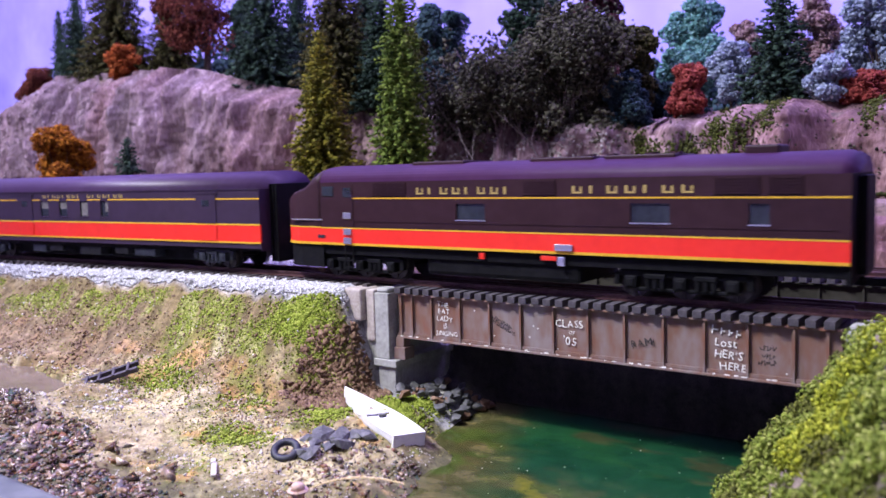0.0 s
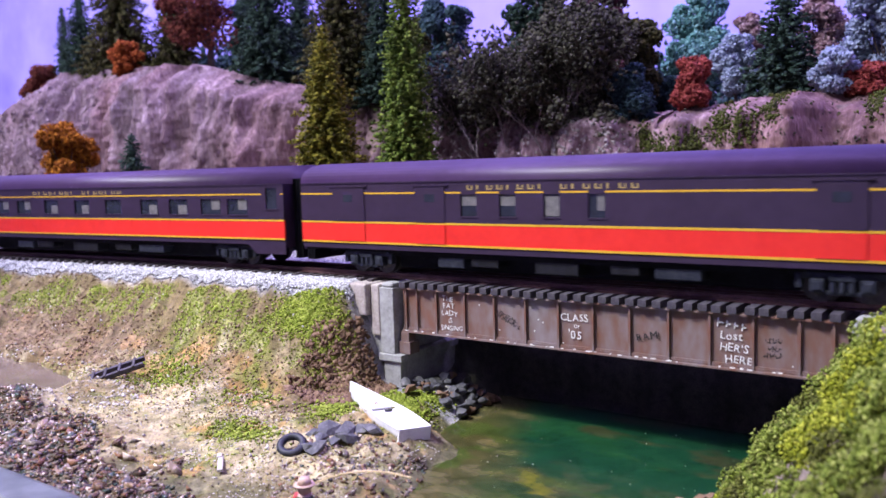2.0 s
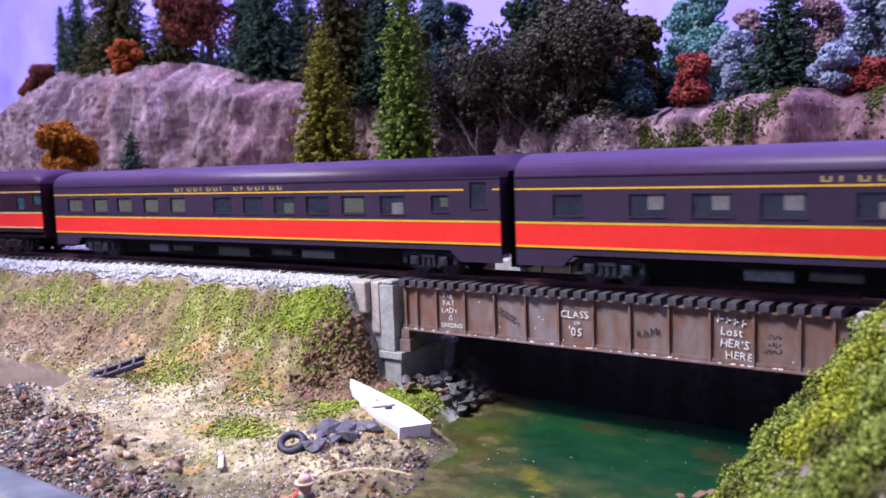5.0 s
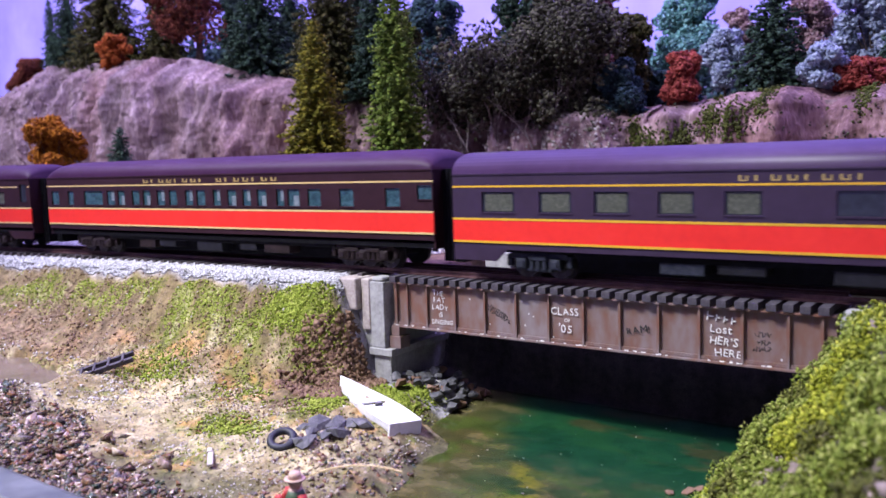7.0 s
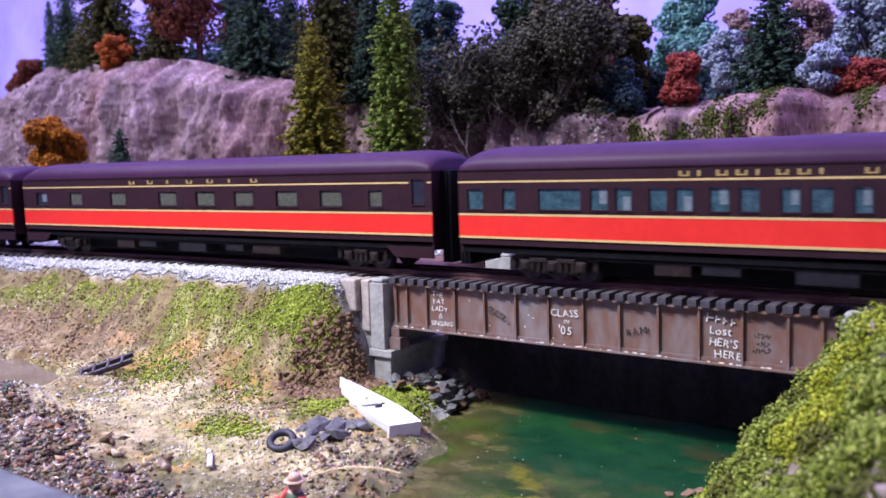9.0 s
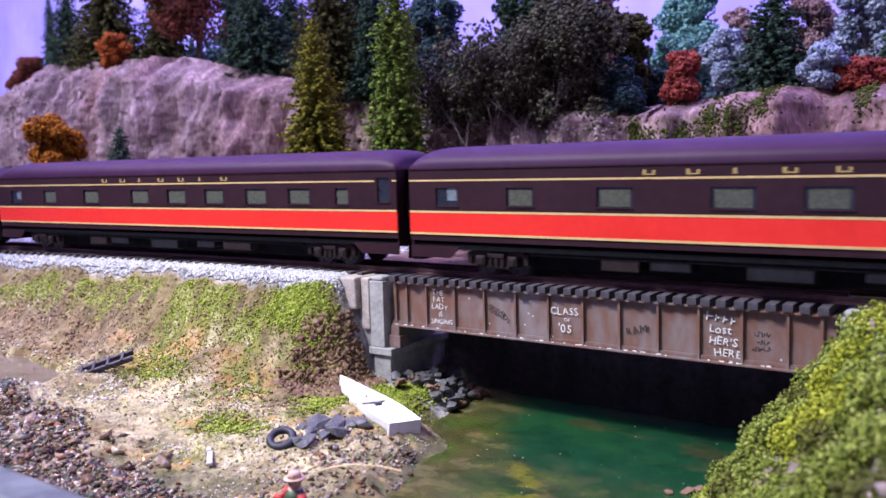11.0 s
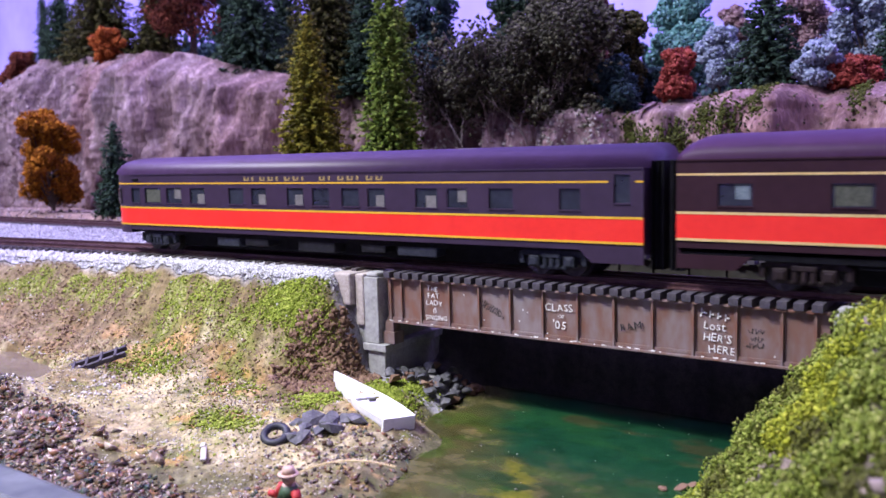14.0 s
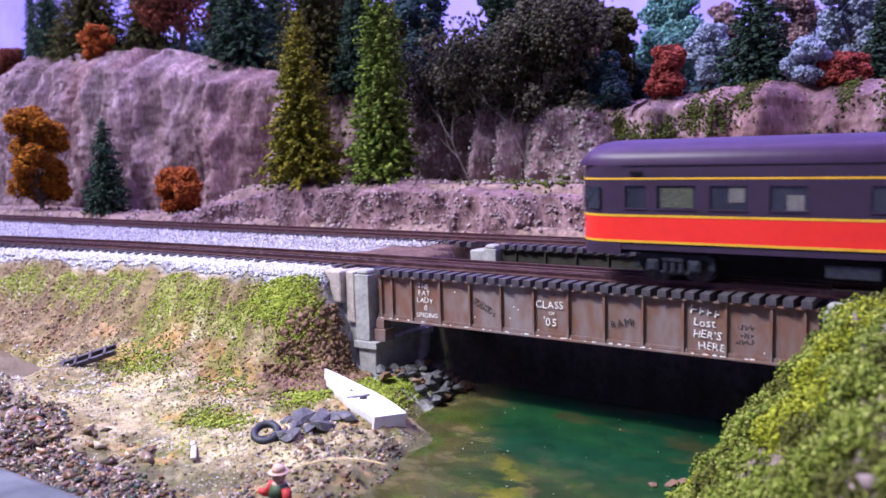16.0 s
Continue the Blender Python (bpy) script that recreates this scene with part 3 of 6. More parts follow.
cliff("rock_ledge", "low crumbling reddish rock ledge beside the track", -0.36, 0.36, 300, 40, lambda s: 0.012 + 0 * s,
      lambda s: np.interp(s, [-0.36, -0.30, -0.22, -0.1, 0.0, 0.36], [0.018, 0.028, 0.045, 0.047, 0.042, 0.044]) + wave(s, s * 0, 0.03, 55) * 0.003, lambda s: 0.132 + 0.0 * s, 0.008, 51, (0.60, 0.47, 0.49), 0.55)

# ---- room ----
bm = boxes((-3100, 3100, 640, 700, -300, 1600))
sky = part("backdrop", bm, M["sky"], None)
tagged(sky, "violet blue painted evening sky backdrop", "backdrop", kind="structure")
# unseen room, added and kept white so that it bounces fill onto the layout
for nm, b in (("wall_west", (-3200, -3100, -2200, 700, -1000, 1600)), ("wall_east", (3100, 3200, -2200, 700, -1000, 1600)), ("wall_south", (-3200, 3200, -2300, -2200, -1000, 1600)),
              ("floor", (-3200, 3200, -2300, 700, -1100, -1000)), ("ceiling", (-3200, 3200, -2300, 700, 1600, 1700)), ("wall_north", (-3200, 3200, 700, 760, -1000, 1600))):
    tagged(part(nm, boxes(b), M["room_wall"], None), "plain white " + nm.split("_")[0] + " of the unseen added room", nm.split("_")[0], kind="structure")
bm = bmesh.new()
box(bm, -3000, 3000, -150, -143, -900, -15.5, bevel=1.5)
box(bm, -3000, 3000, -155, -140.8, -20.5, -14.5, bevel=2.6)
tagged(part("trim", bm, M["fascia"], None), "rounded grey edge rail along the layout front", "trim", kind="structure")
bm = boxes((-3000, 3000, -142.9, 640, -300, -110))
tagged(part("benchwork", bm, M["wood"], None), "wooden bench that carries the layout", "bench", kind="structure")


# ---- tracks ----
def rail_mesh(name, fn, a, b, off, parent, step=0.01):
    prof = [(-1.25, -2.1), (1.25, -2.1), (1.25, -1.75), (0.35, -1.45), (0.35, -0.75), (0.55, -0.6), (0.55, -0.05), (-0.55, -0.05), (-0.55, -0.6), (-0.35, -0.75), (-0.35, -1.45), (-1.25, -1.75)]
    n = int((b - a) / step) + 1
    vs, fs, k = [], [], len(prof)
    for i in range(n):
        x, y, h = fn(a + (b - a) * i / (n - 1))
        for py, pz in prof:
            d = off + py * MM
            vs.append((x - d * math.sin(h), y + d * math.cos(h), RAIL + pz * MM))
        if i:
            for j in range(k):
                fs.append(((i - 1) * k + j, (i - 1) * k + (j + 1) % k, i * k + (j + 1) % k, i * k + j))
    return link(name, vs, fs, M["rail"], parent)


def track(name, label, fn, a, b, near_a, near_b, gaps):
    root = empty(name)
    tagged(root, label, "railroad track")
    for off in (-0.00825, 0.00825):
        rail_mesh("rail", fn, a, b, off, root, 0.01)
    first = part("tie", boxes((-1.25, 1.25, -15, 15, -4.6, -2.12)), M["tie"], root)
    rest, s, k = [], a, 0
    while s < b:
        if not any(g0 < s < g1 for g0, g1 in gaps):
            x, y, h = fn(s)
            m = Matrix.Translation((x, y, RAIL)) @ Matrix.Rotation(h + random.uniform(-0.02, 0.02), 4, "Z")
            if near_a < s < near_b:
                if k == 0:
                    first.matrix_basis = m
                else:
                    share(first, root, m)
                k += 1
            else:
                rest.append(m)
        s += 0.0062
    V, F = [], []
    quads = ((0, 1, 3, 2), (4, 6, 7, 5), (0, 4, 5, 1), (2, 3, 7, 6), (0, 2, 6, 4), (1, 5, 7, 3))
    for m in rest:
        o = len(V)
        V += [m @ Vector((px * 1.25 * MM, py * 15 * MM, -3.36 * MM + pz * 1.24 * MM)) for px in (-1, 1) for py in (-1, 1) for pz in (-1, 1)]
        F += [tuple(o + i for i in q) for q in quads]
    tagged(link("far_ties", V, F, M["tie"], root), kind="stuff")
    return root


BRIDGE_A, BRIDGE_B = -0.018, 0.1435
track("front_track", "rusty rails on dark wooden ties in pale ballast", front_track, -2.6, 2.6, -0.62, 0.42, [(BRIDGE_A - 0.012, BRIDGE_B + 0.01)])
track("back_track", "second line of rusty rails on dark ties", back_track, -1.2, 1.2, -0.60, 0.35, [(-0.030, 0.18)])


# ---- bridges ----
GLYPHS = {}


def glyph(char, mat):
    """Mesh of one letter, one unit high, centred, and its width."""
    key = (char, mat.name)
    if key not in GLYPHS:
        cu = bpy.data.curves.new("letter", "FONT")
        cu.body, cu.size, cu.align_x, cu.extrude, cu.resolution_u = char, 1.0, "CENTER", 0.012, 2
        tmp = bpy.data.objects.new("letter", cu)
        me = bpy.data.meshes.new_from_object(tmp)
        bpy.data.objects.remove(tmp)
        me.materials.clear()
        me.materials.append(mat)
        xs = [v.co.x for v in me.vertices]
        GLYPHS[key] = (me, max(xs) - min(xs), (max(xs) + min(xs)) / 2)
    return GLYPHS[key]


def lettering(text, size, x, z, parent, mat, y=-0.12, tilt=0.0):
    """Uneven hand lettering on the girder's face, in millimetres."""
    widths = [glyph(c, mat)[1] for c in text]
    gap = 0.13
    pen = -(sum(widths) + gap * (len(text) - 1)) / 2
    for c, w in zip(text, widths):
        me, _, mid = glyph(c, mat)
        ob = new("letter", me)
        ob.parent = parent
        k = size * random.uniform(0.9, 1.12) * MM
        off = (pen + w / 2) * size
        ob.matrix_basis = pose((x + off) * MM, y * MM, (z + off * math.tan(radians(tilt)) + random.uniform(-0.15, 0.15)) * MM, 90, random.uniform(-7, 7) - tilt, 0) @ Matrix.Scale(k, 4) @ Matrix.Translation((-mid, 0, 0))
        pen += w + gap


def girder_bridge(label, m, x0, x1, panels, tie_step, graffiti, steel):
    """Deck girder bridge in millimetres: girder face at y 0, bottom at z 0, track middle at y 15."""
    root = empty("girder_bridge", m)
    tagged(root, label, "bridge")
    for y, s in ((0.6, 1), (29.4, -1)):
        part("web_plate", boxes((x0, x1, y - 0.3, y + 0.3, 0.6, 17.2)), steel, root)
        for z in (0.0, 16.7):
            part("flange", boxes((x0, x1, y - 1.9 if s > 0 else y - 0.9, y + 0.9 if s > 0 else y + 1.9, z, z + 0.7), bevel=0.1), steel, root)
        a = part("flange_angle", boxes((x0, x1, y - s * 0.75 - 0.25, y - s * 0.75 + 0.25, 0.7, 2.0)), steel, root)
        first = None
        for x in panels:
            if first is None:
                first = part("stiffener", boxes((-0.35, 0.35, -1.45, -0.2, 0.7, 16.7), (-0.9, 0.9, -0.5, -0.2, 0.7, 16.7)), steel, root)
                first.matrix_basis = pose(x * MM, y * MM, 0, 0, 0, 0 if s > 0 else 180)
                keep = first
            else:
                share(keep, root, pose(x * MM, y * MM, 0, 0, 0, 0 if s > 0 else 180))
    # rivet rows along the lower flange
    bm = bmesh.new()
    x = x0 + 1
    while x < x1:
        box(bm, x - 0.17, x + 0.17, -0.62, -0.3, 1.1, 1.45)
        x += 1.2
    part("rivets", bm, steel, root)
    tie = None
    x = x0 + 1.5
    while x < x1:
        if tie is None:
            tie = part("bridge_tie", boxes((-1.45, 1.45, -17.2, 17.2, 17.42, 19.7), bevel=0.12), M["bridge_tie"], root)
            tie.matrix_basis = pose(x * MM, 15 * MM, 0)
        else:
            share(tie, root, pose((x + random.uniform(-0.15, 0.15)) * MM, (15 + random.uniform(-0.5, 0.5)) * MM, 0, 0, 0, random.uniform(-1, 1)))
        x += tie_step
    for y in (12.0, 18.0):
        part("guard_rail", boxes((x0, x1, y - 0.5, y + 0.5, 20.05, 21.4), bevel=0.1), M["rail"], root)
    # pan added out of view below the ties to stop light falling through
    part("deck_pan", boxes((x0, x1, 1.6, 28.4, 16.0, 16.6)), M["tie"], root)
    for x in (x0 + 1.6, x1 - 1.6):
        part("bearing", boxes((x - 2.0, x + 2.0, -1.5, 3, -3.6, -0.02), (x - 2.8, x + 2.8, -2, 4, -8.45, -3.6), bevel=0.25), steel, root, "rusty bridge shoe")
    if graffiti:
        chalk, ink = M["chalk"], M["black_ink"]
        for text, size, x, z, tilt in (("THE", 2.7, 5.0, 13.4, -3), ("FAT", 2.7, 5.6, 10.8, 2), ("LADY", 2.7, 5.8, 8.0, -2), ("IS", 2.5, 6.2, 5.3, 0), ("SINGING", 2.5, 6.6, 2.6, 1),
                                       ("CLASS", 3.4, 57.6, 10.4, 2), ("OF", 1.7, 58.4, 8.2, 0), ("'05", 4.0, 57.6, 4.4, -2),
                                       ("Lost", 3.4, 109.6, 9.2, -3), ("HER'S", 3.3, 110.4, 5.6, -4), ("HERE", 3.3, 111.8, 2.2, -2)):
            lettering(text, size, x, z, root, chalk, tilt=tilt)
        for i, (w, hgt) in enumerate(((2.0, 2.7), (1.3, 1.9), (1.2, 1.9), (1.3, 2.2))):
            bar = part("chalk_bar", boxes((-w / 2, w / 2, -0.16, -0.06, -0.22, 0.22), (-w / 2, -w / 2 + 0.4, -0.16, -0.06, -hgt / 2, hgt / 2)), chalk, root, "hand chalked white bar")
            bar.matrix_basis = pose((106.4 + i * 2.3) * MM, 0, (14.3 - i * 0.35) * MM, 0, 6, 0)
        lettering("RAM!", 3.3, 83.6, 6.6, root, ink, tilt=10)
        # unreadable scrawl
        for (cx, cz, w), tilt in zip(((31, 9.6, 9), (31.6, 7.9, 10), (122.3, 10.0, 5.2), (122.6, 7.6, 4.4), (122.0, 5.6, 6.2)), (-24, -24, 4, 2, 6)):
            bm = bmesh.new()
            for i in range(int(w / 0.9)):
                p, q = i * 0.9 - w / 2, 0.75 if i % 3 else 0.35
                rod(bm, (p * MM, 0, -q * MM), ((p + random.uniform(-0.4, 0.6)) * MM, 0, q * MM), 0.09 * MM, 0.09 * MM, 4)
                rod(bm, (p * MM, 0, (q if i % 2 else -q) * MM), ((p + 0.8) * MM, 0, random.uniform(-0.5, 0.5) * MM), 0.08 * MM, 0.08 * MM, 4)
            ob = part("scrawl", bm, ink, root, "unreadable dark scrawl")
            ob.matrix_basis = pose(cx * MM, 0.22 * MM, cz * MM, 0, -tilt, 0)
        spot = part("paint_spot", boxes((-0.22, 0.22, 0.12, 0.32, -0.25, 0.25), bevel=0.08), chalk, root, "white paint spot")
        spot.matrix_basis = pose(19 * MM, 0, 13 * MM)
        for x, z in ((27.5, 4.6), (42, 5.5), (43.5, 9.6), (45.3, 8.8), (53, 2.4), (65, 3), (127, 3)):
            share(spot, root, pose(x * MM, 0, z * MM))
        crumbs = [(RNG.uniform(x0, x1), RNG.uniform(-1.6, -0.4)) for _ in range(46)]
        part("flange_dust", boxes(*[(x, x + RNG.uniform(0.3, 1.6), y, y + 0.5, 0.7, 0.7 + RNG.uniform(0.1, 0.4)) for x, y in crumbs]), M["chalk"], root, "white dust on the flange")
    return root


girder_bridge("rusty brown plate girder railroad bridge with chalk graffiti", pose(0, 0, 0), -16.5, 141.5, [-14.5, -9.2, *[12.9 * k for k in range(11)], 138.0], 4.65, True, M["rust_steel"])
bx, by, bh = back_track(-0.0155)
girder_bridge("second dark plate girder bridge behind the first", pose(bx, by, 0, 0, 0, math.degrees(bh)) @ pose(0, -0.015, 0), 0, 190, [8.0 + 15.5 * k for k in range(12)], 5.0, False, M["dark_steel"])


# ---- abutments ----
def abutment(m, label, s=1, blocks=True):
    root = empty("bridge_abutment", m)
    tagged(root, label, "bridge abutment")
    bm = bmesh.new()
    box(bm, *sorted((s * -15, s * 0)), -3, 30, -12, 16.4, bevel=0.6)
    part("back_wall", bm, M["concrete"], root)
    bm = bmesh.new()
    box(bm, *sorted((s * -6.4, s * 0.4)), -4.6, 2.6, -8.4, 17.4, bevel=0.3)
    box(bm, *sorted((s * -6.0, s * 0.0)), -4.2, 2.2, 16.9, 19.4, bevel=1.3)
    part("wing_wall", bm, M["concrete"], root, "pale grey concrete wing wall with sloped cap")
    bm = bmesh.new()
    box(bm, *sorted((s * -7.2, s * 4.2)), -5.4, 36, -11.4, -8.5, bevel=0.35)
    part("seat_slab", bm, M["concrete"], root)
    bm = bmesh.new()
    box(bm, *sorted((s * -5.6, s * 2.8)), -4.2, 34, -34, -11.45, bevel=0.4)
    part("pedestal", bm, M["concrete"], root)
    if not blocks:
        return root
    part("stone_block", boxes((*sorted((s * -21.5, s * -11.5)), -7, 8, 6, 18.6), bevel=0.8), M["stone_block"], root, "pale weathered stone block")
    part("stone_block", boxes((*sorted((s * -11.0, s * -6.8)), -4.5, 8, -2, 18.4), bevel=0.6), M["stone_block"], root, "narrow brownish stone post")
    return root


abutment(pose(-0.0185, 0.0005, 0), "grey concrete bridge abutment with stone blocks")
abutment(pose(0.1435, 0.0005, 0), "grey concrete bridge abutment half hidden by shrubs", -1)
bx0, by0, bh0 = back_track(-0.0170)
ob = abutment(pose(bx0, by0 - 0.0145, 0, 0, 0, math.degrees(bh0)), "small concrete abutment of the second bridge", blocks=False)
# ---- rolling stock (millimetres, middle of the car at rail height) ----
HALF = 17.5
LEVELS = 12.7, 20.7, 32.1, 36.3, 44.2      # lower and upper edge of the band, upper stripe, eave, crown


def pierced(bm, xs0, xs1, z0, z1, y0, y1, holes):
    """A plate with openings that go through it. holes: x0, x1, z0, z1."""
    xs = sorted({xs0, xs1, *[h[0] for h in holes], *[h[1] for h in holes]})
    zs = sorted({z0, z1, *[h[2] for h in holes], *[h[3] for h in holes]})

    def solid(i, k):
        if not (0 <= i < len(xs) - 1 and 0 <= k < len(zs) - 1):
            return False
        cx, cz = (xs[i] + xs[i + 1]) / 2, (zs[k] + zs[k + 1]) / 2
        return not any(h[0] < cx < h[1] and h[2] < cz < h[3] for h in holes)
    vert = {}

    def v(x, y, z):
        key = (round(x, 4), round(y, 4), round(z, 4))
        if key not in vert:
            vert[key] = bm.verts.new((x * MM, y * MM, z * MM))
        return vert[key]
    for i in range(len(xs) - 1):
        for k in range(len(zs) - 1):
            if not solid(i, k):
                continue
            a, b, c, d = xs[i], xs[i + 1], zs[k], zs[k + 1]
            for y in (y0, y1):
                bm.faces.new([v(a, y, c), v(b, y, c), v(b, y, d), v(a, y, d)])
            for di, dk, e in ((-1, 0, [(a, c), (a, d)]), (1, 0, [(b, c), (b, d)]), (0, -1, [(a, c), (b, c)]), (0, 1, [(a, d), (b, d)])):
                if not solid(i + di, k + dk):
                    (p, q), (r, s) = e
                    bm.faces.new([v(p, y0, q), v(r, y0, s), v(r, y1, s), v(p, y1, q)])


def loft(bm, rings, cap=True):
    rows = [[bm.verts.new((x * MM, y * MM, z * MM)) for x, y, z in r] for r in rings]
    for a, b in zip(rows, rows[1:]):
        for j in range(len(a) - 1):
            bm.faces.new([a[j], a[j + 1], b[j + 1], b[j]])
    if cap:
        bm.faces.new(rows[0])
        bm.faces.new(rows[-1])


def arch(x, eave, crown, half, n=18, power=0.8):
    out = []
    for i in range(n + 1):
        a = math.pi * i / n
        c, s = math.cos(a), math.sin(a)
        out.append((x, -half * math.copysign(abs(c) ** power, c), eave + (crown - eave) * abs(s) ** 0.9))
    return out


def wheelset(parent, x, r, z, rows):
    """Two flanged wheels on an axle."""
    bm = bmesh.new()
    for s in (-1, 1):
        for y0, y1, ra, rb in ((8.3, 10.9, r, r * 0.98), (7.6, 8.3, r + 0.7, r + 0.6)):
            a, b = (0, s * y0 * MM, 0), (0, s * y1 * MM, 0)
            rod(bm, a, b, ra * MM, rb * MM, 20)
        rod(bm, (0, s * 10.9 * MM, 0), (0, s * 11.3 * MM, 0), r * 0.62 * MM, r * 0.5 * MM, 12)
        box(bm, -0.5, 0.5, s * 11.1 - 0.2, s * 11.1 + 0.2, -r * 0.85, r * 0.85)
    rod(bm, (0, -8 * MM, 0), (0, 8 * MM, 0), 1.0 * MM, 1.0 * MM, 8)
    ob = part("wheelset", bm, M["wheel_steel"], parent, "dark steel wheels on an axle")
    ob.matrix_basis = pose(x * MM, 0, z * MM)
    rows.append((ob, x, z, r))
    return ob


WHEELS = []


def truck(parent, x, axles, mat, label, r=5.2, spread=13.0):
    root = part("truck", boxes((-spread * (axles - 1) / 2 - 2, spread * (axles - 1) / 2 + 2, -5, 5, 7.2, 9.0), bevel=0.4), mat, parent, label)
    root.matrix_basis = pose(x * MM, 0, 0)
    ends = [(i - (axles - 1) / 2) * spread for i in range(axles)]
    for s in (-1, 1):
        bm = bmesh.new()
        y0, y1 = sorted((s * 12.4, s * 14.6))
        lo, hi = ends[0], ends[-1]
        box(bm, lo - 4.5, hi + 4.5, y0, y1, 7.0, 9.2, bevel=0.45)
        for e in ends:
            box(bm, e - 2.0, e + 2.0, *sorted((s * 12.2, s * 15.6)), 3.4, 7.4, bevel=0.5)
            box(bm, e - 1.2, e + 1.2, *sorted((s * 15.4, s * 16.0)), 4.0, 6.6, bevel=0.3)
        for a, b in zip(ends, ends[1:]):
            c = (a + b) / 2
            box(bm, a + 1.5, b - 1.5, y0, y1, 2.6, 3.8, bevel=0.3)
            for k in (-2.4, 0, 2.4):
                rod(bm, ((c + k) * MM, s * 14.6 * MM, 3.6 * MM), ((c + k) * MM, s * 14.6 * MM, 7.2 * MM), 0.95 * MM, 0.95 * MM, 8)
            box(bm, c - 3.4, c + 3.4, *sorted((s * 14.3, s * 15.7)), 6.6, 8.2, bevel=0.3)
        box(bm, lo - 6.0, lo - 4.2, y0, y1, 4.2, 8.4, bevel=0.3)
        box(bm, hi + 4.2, hi + 6.0, y0, y1, 4.2, 8.4, bevel=0.3)
        part("side_frame", bm, mat, root)
    for e in ends:
        wheelset(root, e, r, r, WHEELS)
    return root


def letter_bars(parent, text, x0, x1, z, h, mat, name="letter_bars"):
    """Gold painted capitals shown as plain bars."""
    step = (x1 - x0) / len(text)
    a, b = step * 0.15, step * 0.58
    wide = part("letter_bar", boxes((0, a, -0.05, 0.05, 0, h), (a, b, -0.045, 0.045, 0, h * 0.24), (b - a * 0.8, b, -0.05, 0.05, h * 0.3, h * 0.9)), mat, parent, "gold letter bars")
    slim = part("letter_bar", boxes((0, a * 1.1, -0.05, 0.05, 0, h)), mat, parent, "gold letter bar")
    used = set()
    for s in (-1, 1):
        for i, c in enumerate(text):
            if c == " ":
                continue
            one = slim if i % 3 == 1 else wide
            m = pose((x0 + step * i) * MM, s * (HALF + 0.06) * MM, z * MM)
            if one not in used:
                one.matrix_basis = m
                used.add(one)
            else:
                share(one, parent, m)
    for one in (wide, slim):
        if one not in used:
            bpy.data.objects.remove(one)


